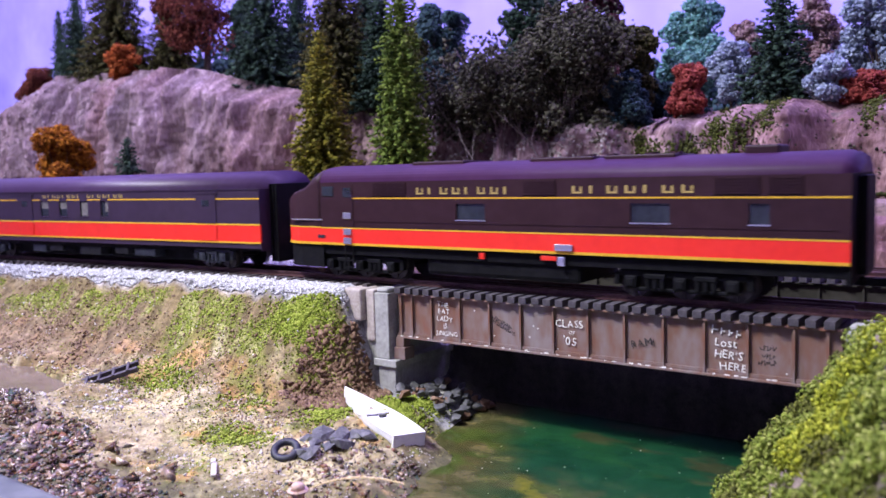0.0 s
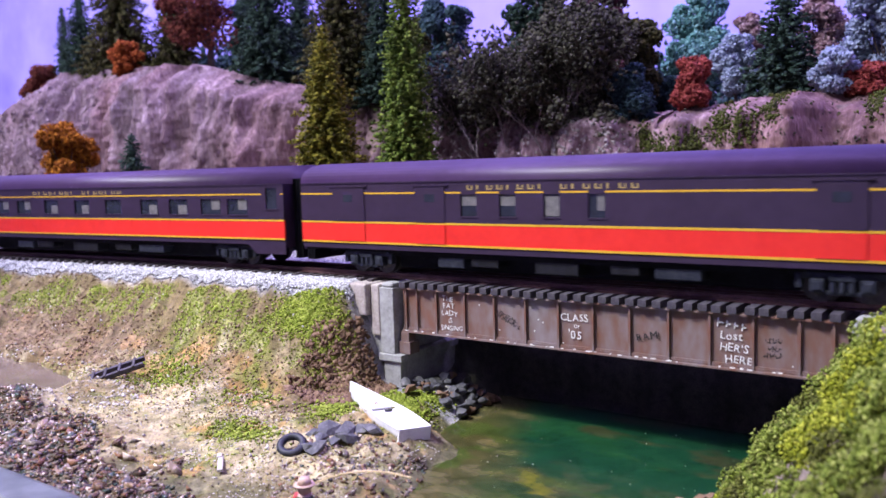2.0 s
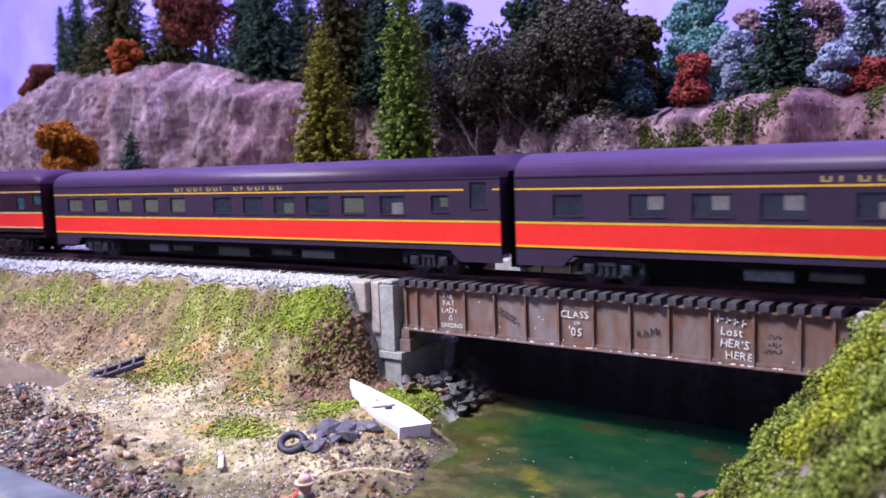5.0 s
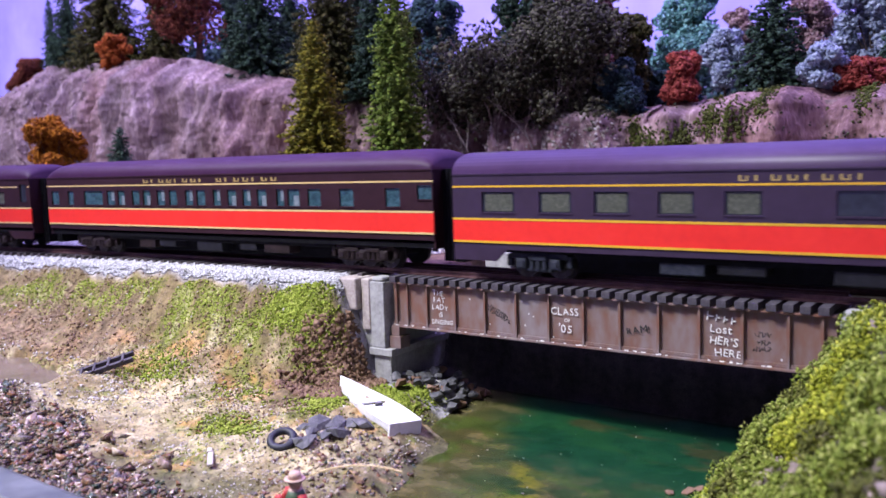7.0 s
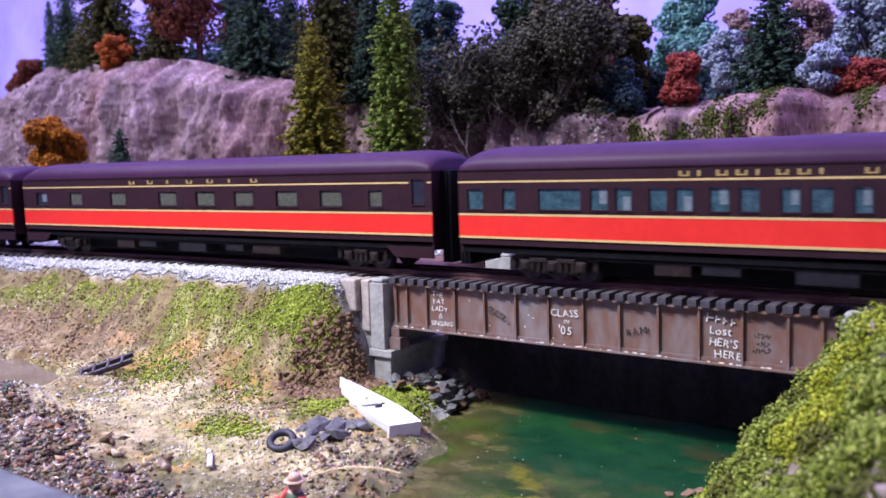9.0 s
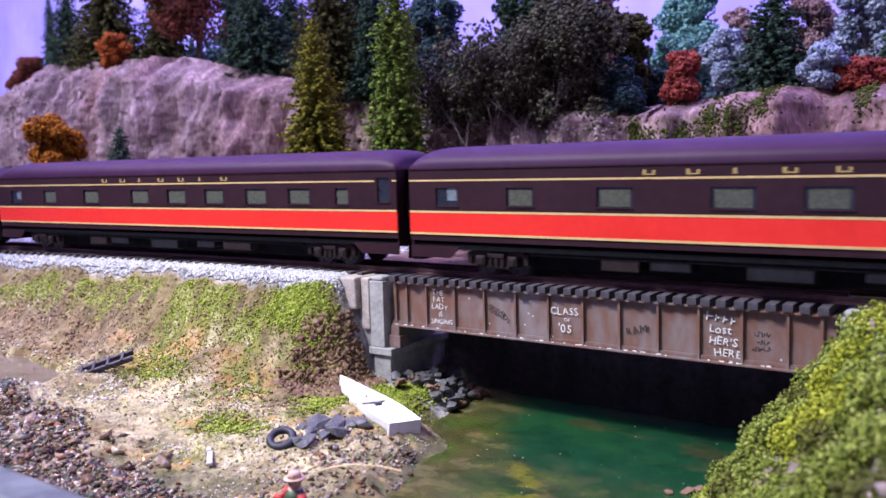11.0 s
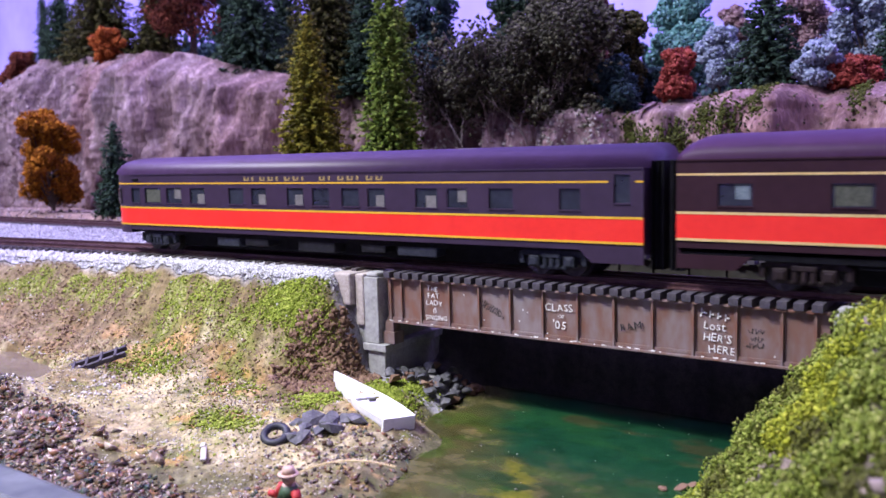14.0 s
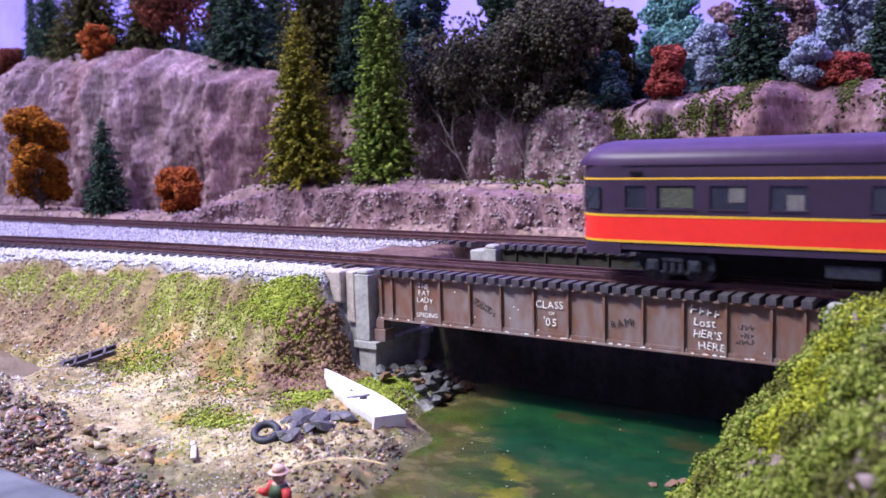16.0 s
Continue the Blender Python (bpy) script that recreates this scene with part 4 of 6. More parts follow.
def passenger_car(name, label, length, paint, windows, letters, heavy=False, doors=(), axles=2, tail=False, vents=(), low_skirt=True, line_gaps=(), pale=(), glass="glass"):
    """windows: x0, x1, z0, z1 in millimetres from the middle. length: over the body."""
    root = empty(name)
    tagged(root, label, "passenger car", "cars of the passenger train")
    lift = 2.1 if heavy else 0.0        # the older cars ride higher
    BAND_LO, BAND_HI, LINE, EAVE, CROWN = [v + lift for v in LEVELS]
    windows = [(a, b, c + lift, d + lift) for a, b, c, d in windows]
    h = length / 2
    body, red, yel = M[paint], M["red_paint"], M["cream_paint" if heavy else "yellow_paint"]
    round_end = 17 if tail else 0
    xa = -h + round_end
    for s in (-1, 1):
        y0, y1 = sorted((s * HALF, s * (HALF - 0.9)))
        bm = bmesh.new()
        pierced(bm, xa, h, BAND_HI, EAVE, y0, y1, windows)
        part("upper_side", bm, body, root)
        part("band_panel", boxes((xa, h, *sorted((s * HALF, s * (HALF - 0.9))), BAND_LO, BAND_HI)), red, root, "bright orange red band")
        y2, y3 = sorted((s * (HALF - 0.3), s * (HALF - 1.2)))
        part("side_sill", boxes((xa, h, y2, y3, BAND_LO - 2.6, BAND_LO)), body, root)
        if low_skirt:
            for e in (-1, 1):
                if tail and e < 0:
                    continue
                bm = bmesh.new()
                f = [(e * h, 10.2), (e * (h - 22), 10.2), (e * (h - 17.5), 6.0), (e * h, 6.0)]
                loft(bm, [[(x, y, z) for x, z in f] for y in (y2, y3)])
                part("end_skirt", bm, body, root)
        for zz in (BAND_LO, BAND_HI):
            part("stripe", boxes((xa, h, *sorted((s * (HALF - 0.2), s * (HALF + 0.10))), zz - 0.38, zz + 0.38)), yel, root, "thin yellow stripe")
        cuts = sorted([xa, *[c for g in line_gaps for c in g], h])
        for a, b in zip(cuts[::2], cuts[1::2]):
            part("stripe", boxes((a, b, *sorted((s * (HALF - 0.2), s * (HALF + 0.08))), LINE - 0.32, LINE + 0.32)), yel, root, "thin yellow stripe")
        part("drip_rail", boxes((xa, h, *sorted((s * (HALF - 0.2), s * (HALF + 0.3))), EAVE - 0.25, EAVE + 0.25)), body, root)
        for i, w in enumerate(windows):
            yy = sorted((s * (HALF - 0.62), s * (HALF - 0.80)))
            tall = w[3] - w[2] > 9.5
            wd = part("window", boxes((w[0] + 0.02, w[1] - 0.02, *yy, w[2] + 0.02, w[3] - 0.02)), M[glass], root, "dark glazed window")
            if not tall:
                part("window_sill", boxes((w[0] - 0.3, w[1] + 0.3, *sorted((s * (HALF - 0.1), s * (HALF + 0.28))), w[2] - 0.5, w[2] - 0.05)), body, wd)
            if i in pale:
                kind, cover = pale[i]
                wide = w[1] - w[0]
                fr = {"half": (0.50, 0.92, 0.30, 1.0), "low": (0.45, 0.9, 0.0, 0.62), "full": (0.08, 0.92, 0.05, 0.92), "top": (0.06, 0.94, 0.5, 1.0)}[cover]
                part("blind" if kind == "blind" else "curtain", boxes((w[0] + wide * fr[0], w[0] + wide * fr[1], *sorted((s * (HALF - 0.56), s * (HALF - 0.61))), w[2] + (w[3] - w[2]) * fr[2] * 0.98, w[2] + (w[3] - w[2]) * min(fr[3], 0.98))), M[kind], wd)
        for a, b in doors:
            bm = boxes((a, b, *sorted((s * (HALF + 0.02), s * (HALF + 0.32))), BAND_HI + 0.5, EAVE - 1.4))
            part("door", bm, body, root, "baggage door panel")
            part("door_band", boxes((a, b, *sorted((s * (HALF + 0.02), s * (HALF + 0.32))), BAND_LO + 0.5, BAND_HI - 0.5)), red, root)
            part("door_window", boxes(((a + b) / 2 - 2.4, (a + b) / 2 + 2.4, *sorted((s * (HALF + 0.3), s * (HALF + 0.4))), LINE - 3.4, LINE - 0.5), bevel=0.05), M["glass"], root)
            part("door_track", boxes((a - 1.5, b + 1.5, *sorted((s * HALF, s * (HALF + 0.6))), EAVE - 1.7, EAVE - 1.1)), body, root)
    # roof
    bm = bmesh.new()
    rings = []
    if tail:
        for k in range(9):
            a = math.pi / 2 * k / 8
            q = math.sin(a)
            rings.append(arch(-h + round_end * (1 - math.cos(a)) - 0.05, EAVE, EAVE + (CROWN - EAVE) * (0.25 + 0.75 * smooth01(np.array(q), 0, 1).item()), max(0.5, HALF * (0.55 + 0.45 * q)), power=0.8))
    elif heavy:
        for d, f in ((0, 0.45), (2, 0.72), (5, 0.9), (9, 0.98)):
            rings.append(arch(-h + d, EAVE, EAVE + (CROWN - EAVE) * f, HALF - 0.1 - (0.9 - f * 0.9)))
    rings.append(arch(xa + (12 if heavy or tail else 0), EAVE, CROWN, HALF))
    rings.append(arch(h - (12 if heavy else 0), EAVE, CROWN, HALF))
    if heavy:
        for d, f in ((9, 0.98), (5, 0.9), (2, 0.72), (0, 0.45)):
            rings.append(arch(h - d, EAVE, EAVE + (CROWN - EAVE) * f, HALF - 0.1 - (0.9 - f * 0.9)))
    loft(bm, rings)
    part("roof", bm, M["roof_paint"] if not heavy else M["brown_roof"], root, "rounded glossy roof", smooth=True)
    for x, w in vents:
        part("roof_vent", boxes((x - w, x + w, -7, -4, CROWN - 1.9, CROWN - 0.1), bevel=0.4), body, root)
    # ends
    for e in (-1, 1):
        if tail and e < 0:
            continue
        x0, x1 = sorted((e * h, e * (h - 0.9)))
        part("end_wall", boxes((x0, x1, -HALF + 0.95, HALF - 0.95, 9, EAVE - 0.02)), body, root)
        bm = bmesh.new()
        for k in range(3):
            box(bm, *sorted((e * (h + 0.05 + k * 1.6), e * (h + 1.05 + k * 1.6))), -11, 11, 4.0, 38.5, bevel=0.2)
        box(bm, *sorted((e * (h + 0.02), e * (h + 4.2))), -10, 10, 4.4, 37.5)
        part("diaphragm", bm, M["black_plastic"], root, "black pleated gangway diaphragm")
        bm = boxes((*sorted((e * (h - 4), e * (h + 4.4))), -1.3, 1.3, 6.2, 8.4), (*sorted((e * (h + 2.6), e * (h + 4.6))), -2, 2, 5.6, 8.8), bevel=0.3)
        part("coupler", bm, M["black_plastic"], root)
    if tail:
        for nm, z0, z1, mt in (("tail_panel", BAND_HI + 0.4, EAVE, body), ("tail_band", BAND_LO + 0.4, BAND_HI - 0.4, red), ("tail_sill", 8.5, BAND_LO - 0.4, body), ("tail_stripe", BAND_LO - 0.38, BAND_LO + 0.38, yel), ("tail_stripe", BAND_HI - 0.38, BAND_HI + 0.38, yel), ("tail_stripe", LINE - 0.32, LINE + 0.32, yel)):
            big = 0.12 if "stripe" in nm else 0.0
            bm = bmesh.new()
            rows = []
            for z in (z0, z1):
                ring = []
                for k in range(25):
                    a = math.pi * k / 24 - math.pi / 2
                    w = (HALF + big) * math.copysign(abs(math.sin(a)) ** 0.75, math.sin(a))
                    d = (round_end + big) * abs(math.cos(a)) ** 0.75
                    ring.append((xa - d, w, z))
                rows.append(ring)
            loft(bm, rows)
            part(nm, bm, mt, root)
        for k in range(5):
            a = math.radians(-62 + 31 * k)
            c = pose((xa - (round_end + 0.1) * abs(math.cos(a)) ** 0.75) * MM, (HALF + 0.1) * math.copysign(abs(math.sin(a)) ** 0.75, math.sin(a)) * MM, 26.2 * MM, 0, 0, math.degrees(-a))
            w = part("window", boxes((-0.25, 0.25, -3.0, 3.0, -3.6, 3.6), bevel=0.1), M["glass"], root, "curved end window")
            w.matrix_basis = c
        part("marker_lamp", boxes((xa + 3, xa + 7, -HALF - 0.7, -HALF + 0.1, 33.4, 34.4), bevel=0.2), M["black_plastic"], root)
    # floor and gear below
    part("floor_pan", boxes((xa + 1, h - 1, -HALF + 1.3, HALF - 1.3, 9.2, 11.0)), M["black_plastic"], root)
    part("interior", boxes((xa + 2, h - 2, -9, 9, 11.1, 34)), M["black_plastic"], root)
    tx = h - (33 if not heavy else 36)
    gear = M["truck_brown"] if heavy or paint == "brown_paint" else M["truck_grey"]
    for i, (a, b, lo) in enumerate(((-0.62, -0.48, 4.2), (-0.44, -0.30, 5.0), (-0.12, 0.08, 3.8), (0.22, 0.34, 5.0), (0.40, 0.58, 4.4))):
        aa, bb = a * tx * 0.95, b * tx * 0.95
        for s in (-1, 1):
            part("equipment_box", boxes((aa, bb, *sorted((s * 15.4, s * 8)), lo, 9.2), bevel=0.4), M["gear_dark"] if i % 2 or i == 2 else gear, root)
    # sill deepened to cover lit ground where the car's own shade is missing
    part("centre_sill", boxes((-tx + 12, tx - 12, -9, 9, 2.4, 9.2), bevel=0.6), M["black_plastic"], root)
    for s in (-1, 1):
        part("truss_rail", boxes((-tx + 14, tx - 14, *sorted((s * 15.6, s * 14.6)), 8.0, 9.2)), M["black_plastic"], root)
    for e in (-1, 1):
        truck(root, e * tx, axles, gear, "passenger truck with coil springs", spread=13.0 if axles == 2 else 10.5)
    if letters:
        letter_bars(root, letters[0], letters[1], letters[2], LINE + 1.0, 1.7, M["gold_letter"])
    return root


def even(x0, x1, n, w, z0=22.4, z1=30.2):
    return [(x0 + (x1 - x0) * i / (n - 1) - w / 2, x0 + (x1 - x0) * i / (n - 1) + w / 2, z0, z1) for i in range(n)]


BIG = "XXXXXXXX XXXXXXX"
TRAIN = []   # root, middle of the car behind the train's reference point, truck spacing


def locomotive(label):
    """Streamlined diesel, nose at -x."""
    root = empty("diesel_locomotive")
    tagged(root, label, "locomotive", "locomotives of the passenger train")
    L = 227.0
    h = L / 2
    body, red, yel = M["brown_paint"], M["red_paint"], M["yellow_paint"]
    lo, hi, line, eave, crown = 14.0, 20.3, 32.2, 38.6, 45.2
    cab = -h + 30
    wins = [(-16.2, -3.9, 24.4, 30.2), (50.4, 63.2, 24.4, 30.4), (86.6, 92.4, 24.4, 30.4)]
    for s in (-1, 1):
        y0, y1 = sorted((s * HALF, s * (HALF - 0.9)))
        bm = bmesh.new()
        pierced(bm, cab, h, hi, eave, y0, y1, wins)
        part("hood_side", bm, body, root)
        part("band_panel", boxes((cab, h, y0, y1, lo, hi)), red, root, "bright orange red band")
        part("stripe", boxes((cab, h, *sorted((s * (HALF - 0.2), s * (HALF + 0.1))), lo - 0.5, lo + 0.4)), yel, root, "yellow stripe")
        part("stripe", boxes((cab, h, *sorted((s * (HALF - 0.2), s * (HALF + 0.08))), hi - 0.25, hi + 0.25)), yel, root, "yellow stripe")
        part("stripe", boxes((-66.5, h, *sorted((s * (HALF - 0.2), s * (HALF + 0.08))), line - 0.25, line + 0.25)), yel, root, "yellow stripe")
        part("belt_rail", boxes((cab + 10, h - 3, *sorted((s * HALF, s * (HALF + 0.18))), 23.0, 23.3)), body, root)
        for w in wins:
            wd = part("window", boxes((w[0] + 0.02, w[1] - 0.02, *sorted((s * (HALF - 0.6), s * (HALF - 0.8))), w[2] + 0.02, w[3] - 0.02)), M["glass"], root)
            part("window_sill", boxes((w[0] - 0.2, w[1] + 0.2, *sorted((s * (HALF - 0.1), s * (HALF + 0.2))), w[2] - 0.4, w[2])), M["chrome"], wd)
        for a, b in ((-55.6, -38.8), (11.5, 24.5), (76.4, 89.8), (91.8, 101.5)):
            bm = bmesh.new()
            box(bm, a, b, *sorted((s * HALF, s * (HALF + 0.2))), line + 0.8, eave - 0.5)
            for k in range(6):
                box(bm, a + 0.4, b - 0.4, *sorted((s * HALF, s * (HALF + 0.42))), line + 1.1 + k * 0.85, line + 1.5 + k * 0.85)
            part("louvre", bm, body, root, "dark louvred intake grille")
        # cab door, steps and grab irons
        x = -71.8
        part("cab_door", boxes((x, x + 6, *sorted((s * (HALF + 0.02), s * (HALF + 0.25))), hi + 0.6, eave - 1.0)), body, root)
        part("cab_window", boxes((x + 0.8, x + 5.2, *sorted((s * (HALF + 0.2), s * (HALF + 0.36))), 32.6, 36.4), bevel=0.1), M["glass"], root)
        for z in (13.4, 17.0, 23.4):
            part("step_plate", boxes((x + 0.8, x + 5.0, *sorted((s * (HALF + 0.1), s * (HALF + 0.7))), z + 0.6, z + 3.2), bevel=0.15), M["chrome"], root, "bright metal step plate")
        part("ladder", boxes((x + 0.6, x + 1.1, *sorted((s * (HALF - 0.6), s * (HALF - 0.2))), 4, 13.5), (x + 4.7, x + 5.2, *sorted((s * (HALF - 0.6), s * (HALF - 0.2))), 4, 13.5), *[(x + 0.6, x + 5.2, *sorted((s * (HALF - 0.6), s * (HALF - 0.2))), z, z + 0.4) for z in (4.5, 7.2, 10)]), M["black_plastic"], root)
        part("step_plate", boxes((23.8, 30.4, *sorted((s * (HALF + 0.1), s * (HALF + 0.8))), 14.6, 16.8), bevel=0.15), M["chrome"], root, "bright metal step plate")
        part("filler_cap", boxes((-7, -4.6, *sorted((s * (HALF - 1.2), s * (HALF - 0.4))), 10.4, 12.8), bevel=0.3), red, root)
        part("filler_cap", boxes((18, 24, *sorted((s * (HALF - 1.2), s * (HALF - 0.4))), 11.0, 12.8), bevel=0.3), red, root)
        part("fuel_gauge", boxes((24.4, 27.0, *sorted((s * (HALF - 1.0), s * (HALF - 0.2))), 9.4, 12.6), bevel=0.2), M["chrome"], root)
    # nose: rings that close towards the front
    bm = bmesh.new()
    prof = [(30, 1.0, 38.6, 45.2), (27, 1.0, 38.4, 44.9), (24, 0.99, 37.4, 43.4), (21, 0.985, 36.2, 40.6), (18, 0.98, 35.2, 38.2), (14, 0.965, 34.4, 36.9), (9, 0.91, 33.2, 36.0), (5, 0.83, 31.4, 34.6), (2.2, 0.71, 28.6, 32.4), (0.7, 0.58, 25.4, 29.8), (0, 0.42, 22.6, 27.0)]
    prof = [(5 + d * 25 / 30, w, e, c) for d, w, e, c in prof]
    rings = []
    for d, w, ev, cr in prof:
        a = arch(-h + d, ev, cr, HALF * w, 16, 0.8)
        rings.append([(-h + d, -HALF * w, hi + 0.2), *a, (-h + d, HALF * w, hi + 0.2)])
    loft(bm, rings)
    nose = part("nose", bm, body, root, "rounded sloping nose", smooth=True)
    for nm, z0, z1, mt, big in (("nose_band", lo, hi + 0.2, red, 0), ("nose_stripe", hi - 0.05, hi + 0.45, yel, 0.15), ("nose_stripe", lo - 0.6, lo + 0.4, yel, 0.2), ("pilot", 4.0, lo - 0.6, M["black_plastic"], -0.6)):
        bm = bmesh.new()
        rows = []
        for z in (z0, z1):
            ring = [(-h + d - big * 0.6, -(HALF * w + big), z) for d, w, e, c in prof] + [(-h + d - big * 0.6, HALF * w + big, z) for d, w, e, c in reversed(prof)]
            rows.append(ring)
        loft(bm, rows)
        part(nm, bm, mt, root)
    bm = bmesh.new()
    rod(bm, ((-h + 6.6) * MM, 0, 29.6 * MM), ((-h + 12) * MM, 0, 31.0 * MM), 2.6 * MM, 3.0 * MM, 20)
    part("headlight", bm, M["chrome"], nose)
    part("nose_light_housing", boxes((-h + 11.5, -h + 20, -4, 4, 33.6, 38.8), bevel=1.4), red, root, "red headlight housing on the nose")
    for s in (-1, 1):
        w = part("windshield", boxes((-2.6, 2.6, -0.2, 0.2, -2.2, 2.2), bevel=0.12), M["glass"], root)
        w.matrix_basis = pose((-h + 23.0) * MM, s * 11.0 * MM, 39.2 * MM, 0, 38, -s * 62)
        part("side_window", boxes((-82.4, -76.2, *sorted((s * (HALF - 0.5), s * (HALF + 0.22))), 33.0, 37.0), bevel=0.15), M["glass"], root)
        part("handrail", boxes((-h + 13, -h + 31, *sorted((s * (HALF - 1.2), s * (HALF + 0.3))), 23.2, 23.8), bevel=0.15), M["chrome"], root)
        part("number_board", boxes((-h + 28, -h + 32, *sorted((s * (HALF + 0.02), s * (HALF + 0.2))), 16.2, 17.4)), M["truck_grey"], root)
    # roof with fans and hatches
    bm = bmesh.new()
    loft(bm, [arch(cab, eave, crown, HALF), arch(h - 3, eave, crown, HALF), arch(h, eave, crown - 1.2, HALF - 0.3)])
    part("roof", bm, M["brown_roof"], root, smooth=True)
    for x in (-30, 22, 50):
        part("roof_hatch", boxes((x - 12, x + 12, -9.5, 9.5, crown - 1.5, crown + 0.5), bevel=0.4), body, root)
    for x in (30, 38, 52, 60):
        bm = bmesh.new()
        rod(bm, (x * MM, -3 * MM, crown * MM), (x * MM, -3 * MM, (crown + 1.2) * MM), 2.4 * MM, 2.2 * MM, 16)
        part("roof_fan", bm, body, root)
    part("steam_stack", boxes((82, 92, -6, 6, crown - 1, crown + 2.2), bevel=0.6), body, root)
    part("end_wall", boxes((h - 0.9, h - 0.02, -HALF + 0.95, HALF - 0.95, 8, eave - 0.05)), M["black_plastic"], root)
    part("diaphragm", boxes((h, h + 2.4, -7, 7, 10, 38), bevel=0.4), M["black_plastic"], root)
    part("fuel_tank", boxes((-32, 32, -15, 15, 3.4, 13), bevel=1.6), M["black_plastic"], root)
    part("underframe", boxes((-h + 14, h - 1, -HALF + 1.5, HALF - 1.5, 9.6, 14)), M["black_plastic"], root)
    for e in (-1, 1):
        part("coupler", boxes((*sorted((e * (h - 4), e * (h + 3.4))), -1.4, 1.4, 6.2, 8.6), bevel=0.3), M["black_plastic"], root)
    for e in (-1, 1):
        truck(root, e * (h - 48), 3, M["black_plastic"], "six wheel locomotive truck", 5.6, 16.0)
    letter_bars(root, "XXXXXXXX", -34, 9.5, line + 1.4, 2.5, M["gold_letter"])
    letter_bars(root, "XXXXXXX", 30.3, 73, line + 1.4, 2.5, M["gold_letter"])
    return root


def place(root, front, length, trucks):
    TRAIN.append((root, front - length / 2, trucks))


# reference point: front of the first car; all in metres
loco = locomotive("dark brown streamlined diesel locomotive with orange band")
TRAIN.append((loco, 0.1124, 0.131))
lead = copy_thing(loco, pose(0, 0, 0))
WHEELS += [(w, w.location.x / MM, w.location.z / MM, w.location.z / MM) for w in lead.children_recursive if w.name.startswith("wheelset")]
TRAIN.append((lead, 0.1124 + 0.232, 0.131))


def spans(z0, z1, *xs):
    return [(a, b, z0, z1) for a, b in zip(xs[::2], xs[1::2])]


w1 = spans(23.6, 31.4, -39, -32, -22.6, -15.9, -5, 1.2, 11.5, 17.5)
baggage = passenger_car("baggage_car", "dark plum baggage dormitory car with orange band", 240, "plum_paint", w1,
                        (BIG, -36, 30.6), doors=((-102, -85), (-59.6, -46), (80.5, 93.5)), line_gaps=[w[:2] for w in w1], low_skirt=False,
                        pale={0: ("blind", "top"), 1: ("blind", "top"), 2: ("blind", "full"), 3: ("blind", "half")})
place(baggage, -0.0100, 0.240, 0.174)
w2 = spans(23.2, 30.2, -124, -113, -97, -85, -77, -65, -57, -44.5, -32, -20, -6, 6.4, 19, 31.5, 46, 58.6, 66.5, 79.3, 88, 100.8, 105, 117.5) + [(128.5, 135, 25.6, 34.8)]
sleeper = passenger_car("sleeping_car", "dark plum sleeping car with eleven wide windows", 277.3, "plum_paint", w2, (BIG, -41, 34), line_gaps=((126, 137),),
                        pale={1: ("blind", "half"), 2: ("blind", "half"), 3: ("blind", "half"), 4: ("blind", "low"), 5: ("blind", "low"), 7: ("blind", "low"), 8: ("blind", "low"), 9: ("blind", "half"), 10: ("blind", "half")})
place(sleeper, -0.2635, 0.2773, 0.214)
w3 = spans(23.2, 30.2, -125.7, -112.5, -103, -91, -82.9, -71, -61.6, -50.4, -41.5, -30.8, -11.4, 0.7, 8.1, 20.6, 27, 39.3, 45.7, 58.1, 65, 76.8, 84.5, 96.4) + [(108.5, 116.3, 24.2, 30.2), (125.5, 132.5, 25.6, 34.8)]
lounge = passenger_car("sleeping_car", "dark plum sleeping car with pale curtains", 276, "plum_paint", w3, (BIG, -37.4, 34), line_gaps=((123, 135),), vents=((-130, 5),),
                       pale={i: ("curtain", "full") for i in range(5)} | {10: ("blind", "low"), 7: ("curtain", "low"), 9: ("curtain", "full"), 11: ("curtain", "half")})
place(lounge, -0.5482, 0.276, 0.212)
w4 = spans(22.6, 29.6, -119.5, -113, -105, -100, -91, -75.6, -72, -66, -63.4, -58, -52.3, -46.7, -44, -38.6, -33.7, -28, -25, -19.5, -13.6, -8.5, -6, -0.2, 5, 9.6, 14.2, 19.7, 23.8, 28.6, 32.5, 38, 43.9, 48.2, 50.4, 57, 61.5, 68.5, 78.4, 85.5, 101.2, 108.1) + [(116.1, 122.6, 25.4, 30.6)]
coach = passenger_car("coach", "brown heavyweight coach with paired teal windows", 246.5, "brown_paint", w4, (BIG, -42.9, 46.8), heavy=True, axles=3, low_skirt=False, vents=((-82, 1.5), (92, 1.5)), glass="glass_teal",
                      pale={i: ("blind_blue", "half" if i % 2 else "low") for i in (3, 4, 6, 7, 9, 11, 12, 13, 14, 15, 16)})
place(coach, -0.8346, 0.2465, 0.176)
w5 = spans(22.9, 29.4, -123.8, -114, -93.3, -82.5, -58.9, -46.5, -21.6, -8.4, 4.8, 17.6, 30.1, 42.3, 55.7, 68.3, 80.6, 92.6, 106, 112.6) + [(127, 132.8, 24.0, 33.4)]
